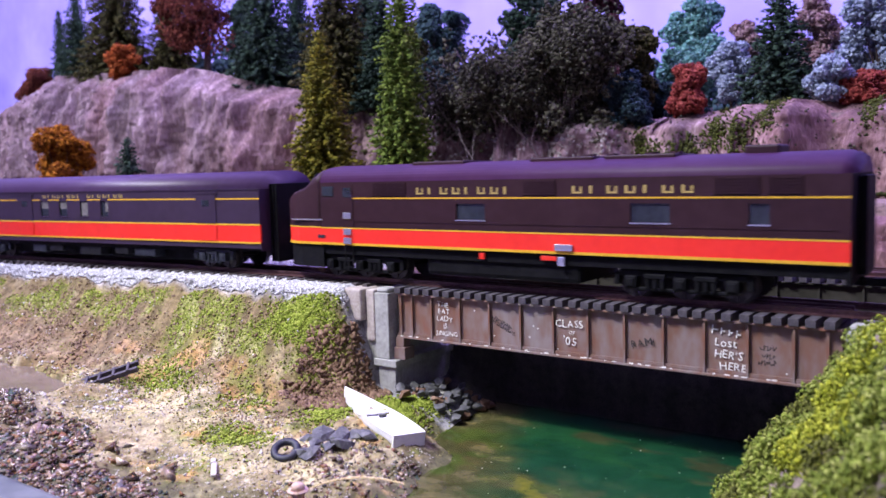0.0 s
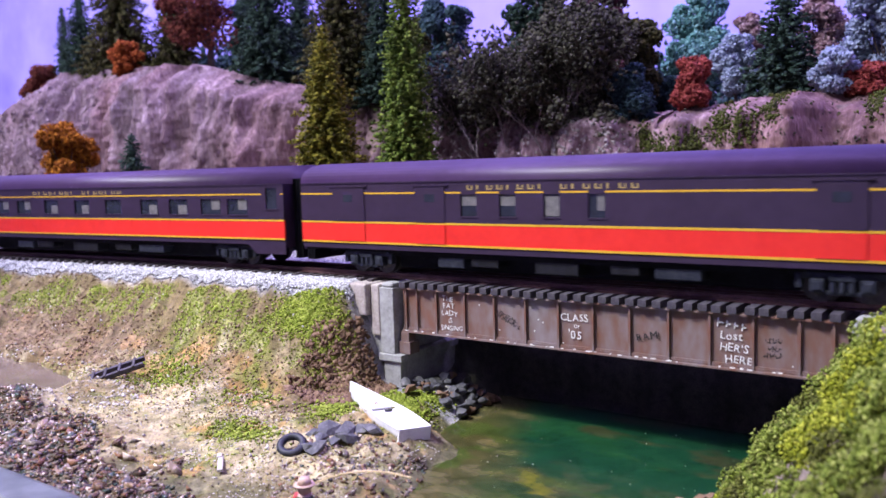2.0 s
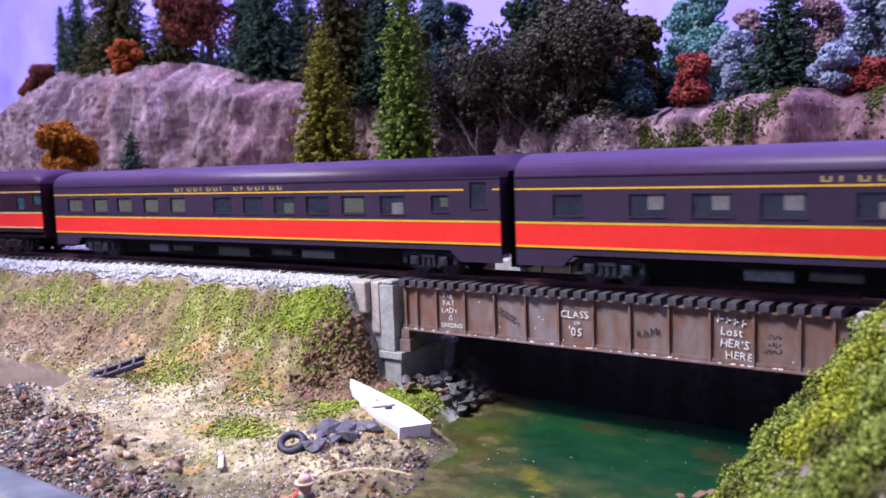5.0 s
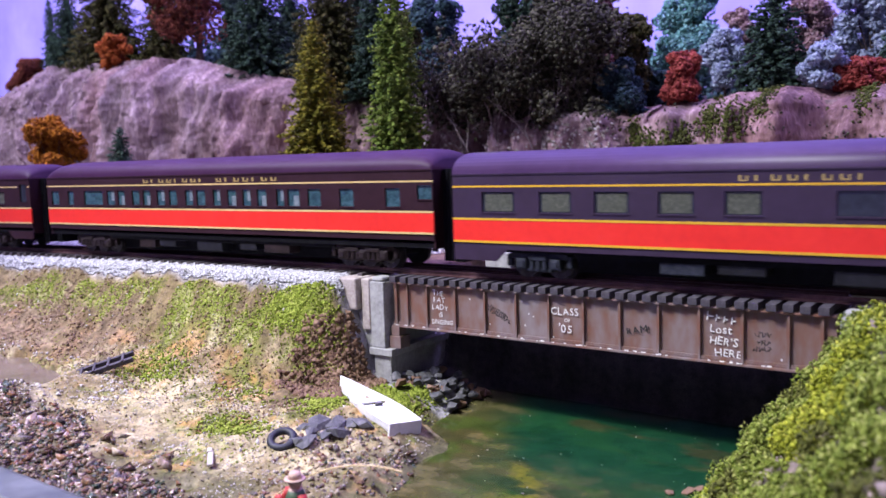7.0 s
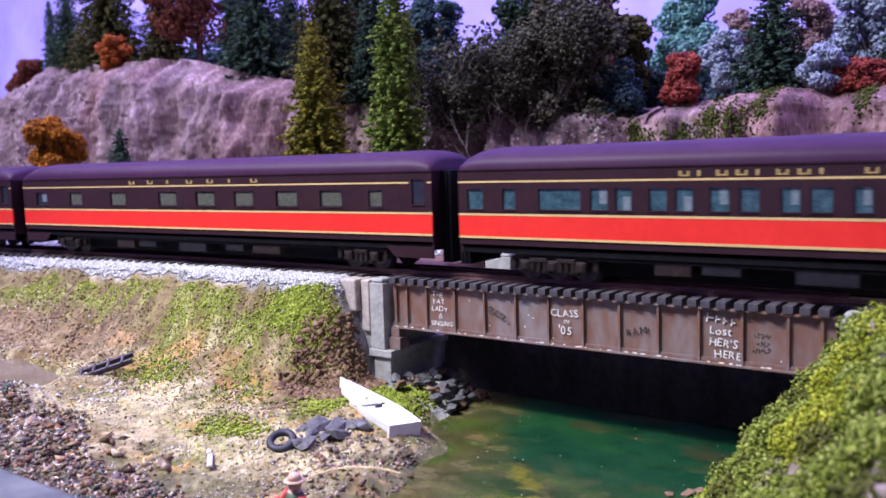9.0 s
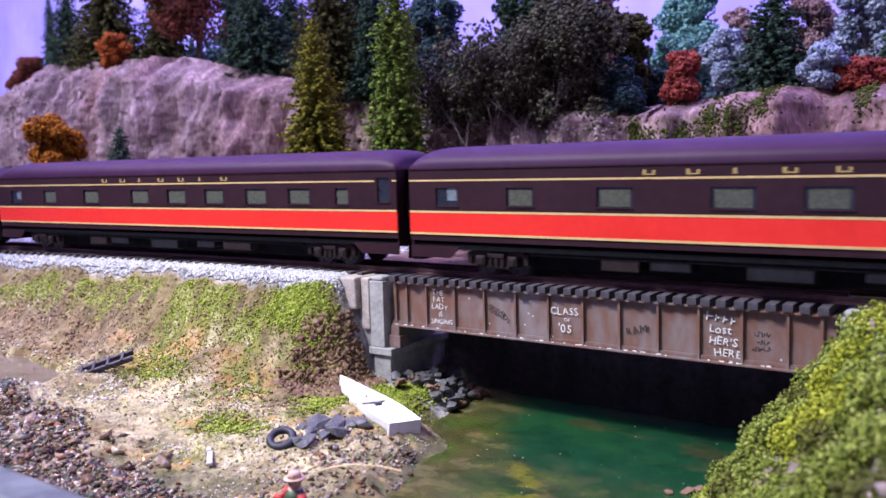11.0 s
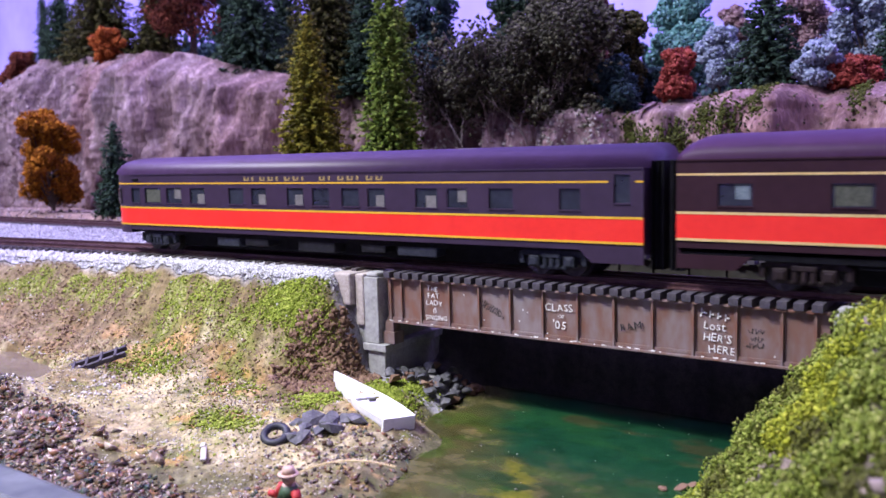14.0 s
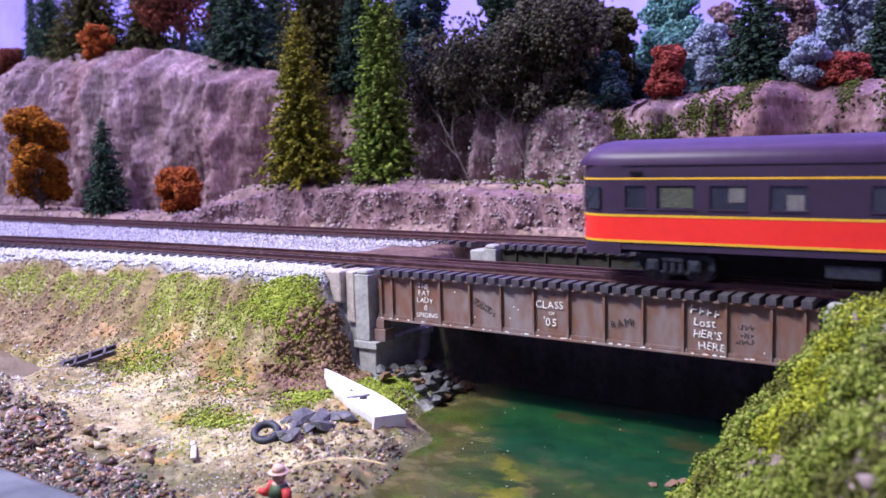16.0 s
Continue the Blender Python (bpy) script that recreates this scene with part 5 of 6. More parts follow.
for front, ln, tag in ((-1.0948, 0.2665, "brown heavyweight sleeping car with spaced single windows"), (-1.3697, 0.2722, "brown heavyweight sleeping car with drawn curtains")):
    k = ln / 0.2722
    ws = [(a * k, b * k, c, d) for a, b, c, d in w5]
    pull = passenger_car("sleeping_car", tag, ln / MM, "brown_paint", ws, ("X X X X X X X", -43 * k, 48 * k), heavy=True, low_skirt=True, vents=((112, 5),), line_gaps=((125.6 * k, 134.2 * k),),
                         pale={0: ("blind_blue", "half")} | {i: ("curtain", "full") for i in range(1, 9)})
    place(pull, front, ln, 0.204 * k)
w7 = spans(23.0, 30.0, -119, -112.3, -108.8, -97, -92.8, -82.2, -76, -66, -50.4, -41.1, -36.3, -27.4, -15.2, -6, -1.2, 8, 14.4, 23.2, 27.5, 36, 50.2, 60, 64.2, 72.8, 81.6, 91.2, 108.6, 116.1) + [(127.6, 133, 25.4, 34.4)]
observation = passenger_car("observation_car", "dark plum round ended observation car at the train's tail", 274.7, "plum_paint", w7, (BIG, -40.2, 36.9), tail=True, line_gaps=((125.8, 134.8),), vents=((66, 4),),
                            pale={1: ("curtain", "full"), 2: ("blind", "half"), 3: ("blind", "low"), 5: ("blind", "low"), 6: ("blind", "low"), 9: ("blind", "low"), 10: ("blind", "low"), 11: ("blind", "half")})
place(observation, -1.6528, 0.2747, 0.206)


# ---- trees and shrubs ----
def trunk(bm, h, r, rng, bend=0.03):
    pts = [Vector((math.sin(i * 1.3) * bend * h * i / 6, math.cos(i * 1.7) * bend * h * i / 6, h * i / 6)) for i in range(7)]
    for i in range(6):
        rod(bm, pts[i], pts[i + 1], r * (1 - i / 6.5), r * (1 - (i + 1) / 6.5), 7)
    return pts


def conifer(h, r, mat, rng, dense=1.0, taper=0.62):
    """Trunk, whorls of drooping boughs and needle sprays."""
    root = empty("conifer_tree")
    bm = bmesh.new()
    trunk(bm, h * 0.97, max(0.0010, h * 0.014), rng, 0.006)
    part("trunk", bm, M["bark"], root, "thin brown trunk", smooth=True)
    P, S = [], []
    levels = int(h / 0.0029)
    for k in range(levels):
        f = (k + 0.3) / levels
        rad = 1.12 * r * (1 - f) ** taper * (0.82 + 0.36 * rng.random()) + 0.0010
        n = max(5, int((7 + 9 * (1 - f)) * dense))
        a0 = rng.random() * 6.28
        for j in range(n):
            a = a0 + 6.283 * j / n + rng.uniform(-0.25, 0.25)
            ln = rad * rng.uniform(0.72, 1.12)
            m = max(3, int(ln / 0.00095))
            for q in range(m):
                d = ln * (q + 0.6) / m
                P.append((math.cos(a) * d + rng.normal() * 0.0007, math.sin(a) * d + rng.normal() * 0.0007, 0.06 * h + f * h * 0.94 - d * 0.30 + rng.normal() * 0.0009))
                S.append(0.00118 * rng.uniform(0.6, 1.3) * (0.75 + 0.35 * (1 - f)))
    v, f = bits(np.array(P), np.array(S), rng, False, (1.2, 1.2, 0.7), 0.5)
    raw("crown", v, f, M[mat], root)
    return root


def broadleaf(h, r, mat, rng, low=0.18):
    """Forked limbs and a crown of many leaf clumps in uneven puffs."""
    root = empty("broadleaf_tree" if low else "shrub")
    bm = bmesh.new()
    base = h * low
    rod(bm, (0, 0, 0), (0, 0, base + 0.15 * h), max(0.0009, r * 0.07), max(0.0006, r * 0.045), 7)
    P, S = [], []
    puffs = 26 if low > 0.1 else 40
    for i in range(puffs):
        a, e = rng.random() * 6.283, rng.random() ** 0.7
        zc = base + (h - base) * (0.12 + 0.76 * (i + 0.5) / puffs)
        f = (zc - base) / (h - base)
        rr = r * math.sin(math.pi * (0.14 + 0.80 * f)) ** 0.7
        c = np.array((math.cos(a) * rr * 0.72 * e, math.sin(a) * rr * 0.72 * e, zc))
        rod(bm, (0, 0, base + 0.1 * h * f), c, max(0.0005, r * 0.025), 0.0002, 5)
        pr = r * rng.uniform(0.22, 0.42)
        n = int(230 + 240 * rng.random())
        d = rng.normal(size=(n, 3))
        d /= np.linalg.norm(d, axis=1)[:, None]
        d *= (rng.random((n, 1)) ** 0.4) * pr * (1, 1, 0.8)
        P.append(c + d)
        S.append(rng.uniform(0.0004, 0.0012, n) * (0.7 + 0.3 * min(1.5, r / 0.022)))
    part("trunk", bm, M["bark"], root, "short forked trunk")
    v, f = bits(np.concatenate(P), np.concatenate(S) * 1.15, rng, False, (1, 1, 0.85), 0.5)
    raw("crown", v, f, M[mat], root)
    return root


def thicket(h, r, mat, rng):
    """An airy tangled tree: forking twigs with sparse small leaves."""
    root = empty("tangled_tree")
    V, F, P = [], [], []

    def grow(a, d, ln, rad, depth):
        b = a + d * ln
        side = d.orthogonal().normalized()
        up = d.cross(side)
        o = len(V)
        for p, q in ((a, rad), (b, rad * 0.66)):
            for k in range(3):
                V.append(p + (side * math.cos(k * 2.094) + up * math.sin(k * 2.094)) * q)
        for k in range(3):
            F.append((o + k, o + (k + 1) % 3, o + 3 + (k + 1) % 3))
            F.append((o + k, o + 3 + (k + 1) % 3, o + 3 + k))
        if depth <= 2:
            for k in range((3 if depth else 8) if a.z > 0.35 * h else 1):
                P.append(tuple(a + d * ln * rng.random() + Vector(rng.normal(size=3) * (0.0016 + 0.0012 * (2 - depth)))))
        if depth:
            for k in range(3 if depth > 1 else 4):
                nd = (d + Vector(rng.normal(size=3)) * (0.46 if depth < 4 else 0.34) + Vector((0, 0, 0.05))).normalized()
                grow(b if k < 2 else a + d * ln * rng.uniform(0.4, 0.9), nd, ln * rng.uniform(0.64, 0.86), rad * 0.62, depth - 1)
    for k in range(3):
        d = Vector((rng.normal() * 0.28, rng.normal() * 0.2, 1)).normalized()
        grow(Vector((rng.normal() * r * 0.12, 0, 0)), d, h * 0.235, 0.0011, 5)
    raw("branchwork", np.array([tuple(v) for v in V]), np.array(F), M["twig"], root, "bare grey brown twigs")
    P = np.array(P)
    v, f = bits(P, rng.uniform(0.0006, 0.0015, len(P)), rng, False)
    raw("leaves", v, f, M[mat], root, "sparse dark leaves")
    return root


LABELS = {"yellow_green": "yellow green spruce standing on the rock ledge", "leaf_green": "tall mid green spruce standing on the rock ledge", "dark_green": "dark green spruce on the hillside", "olive": "dark olive fir above the cliff",
          "orange": "autumn orange maple at the cliff foot", "red": "low scarlet autumn shrub", "flame": "small flame orange autumn shrub", "dark_red": "dull red autumn tree above the cliff", "blue_green": "dark bluish green leafy tree", "teal": "pale teal green leafy tree",
          "maroon": "dark maroon leafy tree behind the thicket", "frost": "frosted pale blue grey tree", "blush": "pale pink autumn tree", "thicket": "tangled dark tree with bare grey twigs"}
TREES = [  # kind, foliage, x, y, foot, height, radius
    ("conifer", "yellow_green", -0.202, 0.155, 0.049, 0.111, 0.0252),
    ("conifer", "leaf_green", -0.139, 0.160, 0.047, 0.138, 0.0172),
    ("broadleaf", "orange", -0.502, 0.145, 0.024, 0.095, 0.0300),
    ("conifer", "dark_green", -0.408, 0.145, 0.026, 0.074, 0.0162),
    ("shrub", "flame", -0.324, 0.150, 0.029, 0.032, 0.0178),
    ("conifer", "dark_green", -0.765, 0.300, 0.192, 0.075, 0.0132),
    ("conifer", "dark_green", -0.695, 0.280, 0.184, 0.092, 0.0249),
    ("conifer", "olive", -0.604, 0.270, 0.169, 0.119, 0.0306),
    ("shrub", "flame", -0.543, 0.235, 0.164, 0.031, 0.0189),
    ("conifer", "olive", -0.554, 0.300, 0.173, 0.086, 0.0203),
    ("broadleaf", "dark_red", -0.460, 0.270, 0.170, 0.085, 0.0448),
    ("conifer", "dark_green", -0.358, 0.250, 0.140, 0.087, 0.0252),
    ("conifer", "dark_green", -0.400, 0.330, 0.149, 0.093, 0.0162),
    ("conifer", "olive", -0.262, 0.235, 0.117, 0.102, 0.0262),
    ("conifer", "dark_green", -0.289, 0.300, 0.124, 0.097, 0.0169),
    ("conifer", "dark_green", -0.221, 0.240, 0.116, 0.074, 0.0169),
    ("broadleaf", "blue_green", -0.172, 0.250, 0.110, 0.063, 0.0215),
    ("thicket", "thicket", -0.099, 0.200, 0.057, 0.115, 0.0269),
    ("thicket", "thicket", -0.064, 0.205, 0.052, 0.124, 0.0331),
    ("thicket", "thicket", -0.055, 0.230, 0.069, 0.097, 0.0214),
    ("broadleaf", "maroon", -0.088, 0.330, 0.133, 0.049, 0.0253),
    ("broadleaf", "olive", -0.027, 0.260, 0.087, 0.071, 0.0199),
    ("broadleaf", "blue_green", -0.021, 0.235, 0.075, 0.051, 0.0208),
    ("broadleaf", "teal", -0.003, 0.300, 0.116, 0.062, 0.0280),
    ("shrub", "red", 0.016, 0.235, 0.100, 0.026, 0.0140),
    ("broadleaf", "frost", 0.026, 0.280, 0.102, 0.041, 0.0158),
    ("broadleaf", "blush", 0.017, 0.340, 0.113, 0.053, 0.0136),
    ("conifer", "dark_green", 0.059, 0.260, 0.095, 0.076, 0.0205),
    ("broadleaf", "blush", 0.061, 0.340, 0.117, 0.061, 0.0204),
    ("broadleaf", "frost", 0.088, 0.250, 0.096, 0.028, 0.0140),
    ("broadleaf", "frost", 0.103, 0.310, 0.105, 0.063, 0.0288),
    ("shrub", "red", 0.105, 0.260, 0.096, 0.018, 0.0160),
    ("broadleaf", "dark_red", -0.783, 0.280, 0.156, 0.044, 0.0263),
    ("broadleaf", "blue_green", -0.012, 0.270, 0.086, 0.032, 0.0145),
    ("conifer", "dark_green", 0.121, 0.280, 0.099, 0.049, 0.0095),
    ("broadleaf", "dark_green", -0.141, 0.320, 0.107, 0.089, 0.0263),
    ("broadleaf", "olive", -0.243, 0.310, 0.122, 0.055, 0.0188),
    ("broadleaf", "dark_green", -0.490, 0.340, 0.168, 0.067, 0.0202),
]
for i, (kind, leaf, x, y, z, h, r) in enumerate(TREES):
    rng = np.random.default_rng(100 + i)
    z = min(z, float(height(x, y)) + 0.004) if kind != "thicket" else float(height(x, y))
    top = {"conifer": conifer, "broadleaf": broadleaf, "thicket": thicket}.get(kind)
    full = h + (TREES[i][4] - z)
    if y > 0.22 and kind != "shrub" and -0.66 < x < -0.05:
        full, r = full * 1.3, r * 1.22
    if kind == "conifer":
        ob = conifer(full, r, leaf, rng, taper=0.36 if leaf == "leaf_green" else 0.62)
    elif kind == "thicket":
        ob = thicket(full, r, leaf, rng)
    else:
        ob = broadleaf(full, r, leaf, rng, (0.14 if y > 0.2 else 0.03) if kind == "broadleaf" else 0.0)
    label = LABELS[leaf] if kind != "broadleaf" or leaf not in ("olive", "dark_green") else "dark green leafy tree above the cliff"
    tagged(ob, label, "shrub" if kind == "shrub" else "tree", "trees on the hillside")
    ob.matrix_basis = pose(x, y, z - 0.002, 0, 0, 37 * i)


def clumps(name, label, points, lo, hi, mat, seed, octa=True, squash=(1, 1, 1), category="ground cover"):
    rng = np.random.default_rng(seed)
    v, f = bits(points, rng.uniform(lo, hi, len(points)), rng, octa, squash, 0.45)
    return tagged(raw(name, v, f, M[mat]), label, category, kind="stuff")


def strew(n, x0, x1, y0, y1, seed, keep=None, lift=0.0):
    """Random points on the ground."""
    rng = np.random.default_rng(seed)
    p = np.stack([rng.uniform(x0, x1, n), rng.uniform(y0, y1, n)], 1)
    if keep is not None:
        p = p[rng.random(n) < keep(p[:, 0], p[:, 1])]
    return np.column_stack([p, height(p[:, 0], p[:, 1]) + lift])


# far woods that close the gaps between the trees
rng = np.random.default_rng(5)
P = []
for k in range(150):
    x = rng.uniform(-1.0, 0.40)
    y = rng.uniform(0.36, 0.46)
    hh = rng.uniform(0.02, 0.052) * (0.55 + 0.5 * (wave(np.array(x), np.array(y), 0.08, 61).item() + 0.6))
    n = 110
    d = rng.normal(size=(n, 3)) * (0.011, 0.007, 0.3 * hh)
    P.append(np.array((x, y, float(height(x, y)) + hh * 0.5)) + d)
clumps("far_woods", "dim blue green woods along the hilltop", np.concatenate(P), 0.0012, 0.0034, "blue_green", 6, category="woods")
# brush on the cliff tops and clefts
P = strew(5200, -0.8, 0.40, 0.205, 0.30, 8, lambda x, y: smooth01(wave(x, y, 0.03, 62), -0.3, 0.4) * 0.9, 0.001)
clumps("brush", "dark low brush on the cliff top", P, 0.0010, 0.0026, "olive", 9, category="brush")
P = strew(5200, -0.04, 0.30, 0.198, 0.230, 10, lambda x, y: smooth01(wave(x, y, 0.02, 63), -0.25, 0.3), 0.002)
clumps("cliff_moss", "green moss along the cliff edge", P, 0.0006, 0.0016, "moss", 11, category="moss")


def on_cliff(face, n, seed, groups, wide, tall, low=0.0, span=(0.0, 0.55)):
    """Clumps that hug a cliff's face, in groups of n."""
    rng = np.random.default_rng(seed)
    X, Y, Z = FACES[face]
    r, c = X.shape
    out = []
    for k in range(groups):
        i = np.clip(rng.uniform(low, 1.0) * r + rng.normal(size=n) * tall, 0, r - 2).astype(int)
        j = np.clip(rng.uniform(*span) * c + rng.normal(size=n) * wide, 0, c - 1).astype(int)
        out.append(np.stack([X[i, j], Y[i, j] - 0.0004, Z[i, j]], 1) + rng.normal(size=(n, 3)) * (0.0008, 0.0004, 0.0006))
    return np.concatenate(out)


clumps("cliff_moss", "moss tufts in the clefts of the pink cliff", on_cliff("cliff_east", 420, 14, 22, 1.2, 7, 0.35), 0.0004, 0.0011, "moss", 15, category="moss")
clumps("cliff_moss", "dark lichen specks on the pink cliff", on_cliff("cliff_east", 3, 114, 380, 0.6, 0.8), 0.0003, 0.0009, "thicket", 115, category="moss")
clumps("cliff_scree", "pinkish rubble on the rock ledge", on_cliff("rock_ledge", 6, 118, 420, 3, 2), 0.0003, 0.0013, "cliff_flake", 119, category="stones")
clumps("cliff_scree", "pale rubble on the broken outcrop", on_cliff("cliff_middle", 8, 120, 260, 3, 3, span=(0.3, 0.95)), 0.0004, 0.0014, "pale_chip", 121, category="stones")
clumps("cliff_scree", "pale broken flakes on the tall cliff", on_cliff("cliff_west", 5, 116, 900, 3, 3), 0.0004, 0.0014, "cliff_flake", 117, category="stones")
P = strew(1700, -0.34, 0.05, 0.142, 0.185, 16, lambda x, y: smooth01(wave(x, y, 0.025, 64), -0.2, 0.4), 0.0005)
clumps("ledge_grass", "olive grass tufts along the rock ledge", P, 0.0008, 0.0018, "moss", 17, category="grass")
P = strew(900, -0.7, 0.1, 0.128, 0.165, 18, None, 0.0006)
clumps("fallen_stones", "small stones fallen at the cliff foot", P, 0.0006, 0.0020, "cliff_flake", 19, category="stones")

# ballast
rng = np.random.default_rng(20)


def along(fn, n, a, b, w0, w1, seed, toe):
    rng = np.random.default_rng(seed)
    s = a + (b - a) * rng.random(n)
    d = rng.uniform(w0, w1, n)
    q = np.array([fn(v) for v in s])
    p = np.column_stack([q[:, 0] - d * np.sin(q[:, 2]), q[:, 1] + d * np.cos(q[:, 2])])
    p = p[~((p[:, 0] > -0.036) & (p[:, 0] < 0.160))]
    return np.column_stack([p, height(p[:, 0], p[:, 1]) + toe + 0.0004])


P = np.concatenate([along(front_track, 36000, -0.38, -0.03, -0.0245, -0.011, 21, 0.0003), along(front_track, 9000, -0.75, -0.03, -0.011, 0.024, 22, 0.0004), along(front_track, 5000, -0.8, -0.36, -0.0245, -0.011, 23, 0.0002),
                    along(back_track, 15000, -0.75, -0.05, -0.034, 0.016, 24, 0.0004), along(front_track, 1500, 0.155, 0.34, -0.024, 0.02, 25, 0.0003)])
P = np.concatenate([P, strew(10000, -0.55, -0.072, 0.028, 0.085, 27, None, 0.0004)])
clumps("ballast", "pale grey crushed stone track ballast", P, 0.00034, 0.00066, "ballast", 26, squash=(1, 1, 0.9), category="ballast")

# river bank cover


def top_grass(x, y):
    v = -0.011 - bend_y(x) - y
    return smooth01(v, 0.000, 0.003) * (1 - smooth01(v, 0.008, 0.022)) * smooth01(wave(x, y, 0.012, 11) + 0.4 * wave(x, y, 0.005, 13), -0.45, 0.25)


def slope_tufts(x, y):
    v = -0.011 - bend_y(x) - y
    return smooth01(wave(x, y, 0.012, 11) * 0.7 + wave(x, y, 0.03, 12), 0.15, 0.55) * smooth01(v, 0.004, 0.015) * (1 - smooth01(v, 0.06, 0.09)) * (0.12 + 0.5 * smooth01(x, -0.15, -0.11))


clumps("grass", "bright green turf tufts on the bank top", strew(70000, -0.40, -0.02, -0.075, -0.008, 30, top_grass, 0.0001), 0.00018, 0.0005, "bright_grass", 31, False, category="grass")
clumps("grass", "green turf patches on the slope", strew(60000, -0.32, 0.02, -0.11, -0.012, 32, slope_tufts, 0.0), 0.00014, 0.00042, "bright_grass", 33, False, category="grass")
clumps("dry_grass", "dry yellow grass scraps on the bank", strew(34000, -0.32, 0.03, -0.10, -0.009, 34, lambda x, y: smooth01(wave(x, y, 0.02, 65), -0.5, 0.6) * 0.8, 0.0), 0.00012, 0.0004, "dry_grass", 35, False, category="grass")
clumps("rubble", "brown earth crumbs on the slope", strew(9000, -0.32, 0.0, -0.065, -0.012, 36, lambda x, y: smooth01(wave(x, y, 0.015, 70), -0.5, 0.5), 0.0), 0.0002, 0.0007, "rubble", 37, category="rubble")
clumps("rubble", "pale stone chips on the bank", strew(650, -0.32, 0.03, -0.11, -0.009, 38, None, 0.0001), 0.0002, 0.0009, "pale_chip", 39, category="rubble")
grass_patch = lambda cx, cy, rx, ry, n, seed: np.column_stack([(q := np.random.default_rng(seed).normal(size=(n, 2)) * (rx, ry) + (cx, cy)), height(q[:, 0], q[:, 1]) + 0.0004])
clumps("grass", "lush green grass beside the white boat", np.concatenate([grass_patch(-0.005, -0.019, 0.006, 0.004, 1900, 40), grass_patch(-0.052, -0.0155, 0.010, 0.0035, 3600, 41), grass_patch(-0.002, -0.006, 0.005, 0.003, 700, 42), grass_patch(-0.034, -0.067, 0.007, 0.004, 900, 142), grass_patch(-0.021, -0.034, 0.006, 0.006, 1900, 143), grass_patch(-0.058, -0.044, 0.010, 0.007, 350, 144), grass_patch(-0.105, -0.046, 0.010, 0.006, 1300, 145)]), 0.00018, 0.00055, "bright_grass", 43, False, category="grass")
clumps("pebbles", "wet river pebbles and broken stones", strew(13000, -0.21, 0.03, -0.1410, -0.085, 44, lambda x, y: smooth01(-y + wave(x, y, 0.03, 66) * 0.012 - 0.22 * np.clip(x + 0.07, -0.04, 0.1), 0.091, 0.105), 0.0002), 0.00035, 0.0012, "pebble", 45, False, squash=(1, 1, 0.75), category="pebbles")
clumps("pebbles", "pale gravel round the pond", strew(1500, -0.26, -0.095, -0.099, -0.048, 46, lambda x, y: np.clip(1.5 - 4 * np.abs(((x + 0.175) / 0.075) ** 2 + ((y + 0.072) / 0.0165) ** 2 - 1.1), 0, 1), 0.0), 0.0004, 0.0011, "pale_chip", 47, category="pebbles")
clumps("pebbles", "grey shore gravel by the angler", strew(2200, -0.04, 0.06, -0.125, -0.05, 48, lambda x, y: smooth01(x + 0.33 * y, -0.035, -0.01) * (1 - smooth01(x + 0.33 * y, 0.012, 0.024)), 0.0), 0.0004, 0.0012, "pebble", 49, category="pebbles")

clumps("gravel", "fine pale gravel on the flat bank", strew(9000, -0.14, 0.03, -0.115, -0.04, 57, lambda x, y: smooth01(wave(x, y, 0.02, 76), -0.4, 0.5) * 0.8, 0.0), 0.00015, 0.00045, "pale_chip", 58, category="gravel")
clumps("gravel", "dark gravel and dirt on the flat bank", strew(2600, -0.14, 0.04, -0.12, -0.04, 59, lambda x, y: smooth01(wave(x, y, 0.02, 77), -0.3, 0.5) * 0.8, 0.0), 0.00015, 0.0006, "pebble", 60, category="gravel")

clumps("pebbles", "larger wet stones in the creek", strew(260, -0.20, -0.03, -0.1410, -0.09, 61, None, 0.0003), 0.0012, 0.0027, "pebble", 62, False, squash=(1, 1, 0.7), category="pebbles")

clumps("clods", "brown earth clods on the steep bank", strew(7000, -0.34, -0.03, -0.060, -0.016, 63, lambda x, y: smooth01(wave(x, y, 0.012, 78), -0.3, 0.5) * (1 - 0.85 * smooth01(x, -0.12, -0.09)), 0.0), 0.00025, 0.0008, "rubble", 64, False, category="clods")

# brown broken rock beside the abutment
P = strew(5200, -0.062, -0.016, -0.034, -0.006, 50, lambda x, y: smooth01(x + wave(x, y, 0.01, 67) * 0.006, -0.051, -0.040) * (height(x, y) < 0.005), 0.0)
clumps("broken_rock", "dark brown broken rock beside the abutment", P, 0.0003, 0.0013, "brown_rock", 51, False, category="rock")


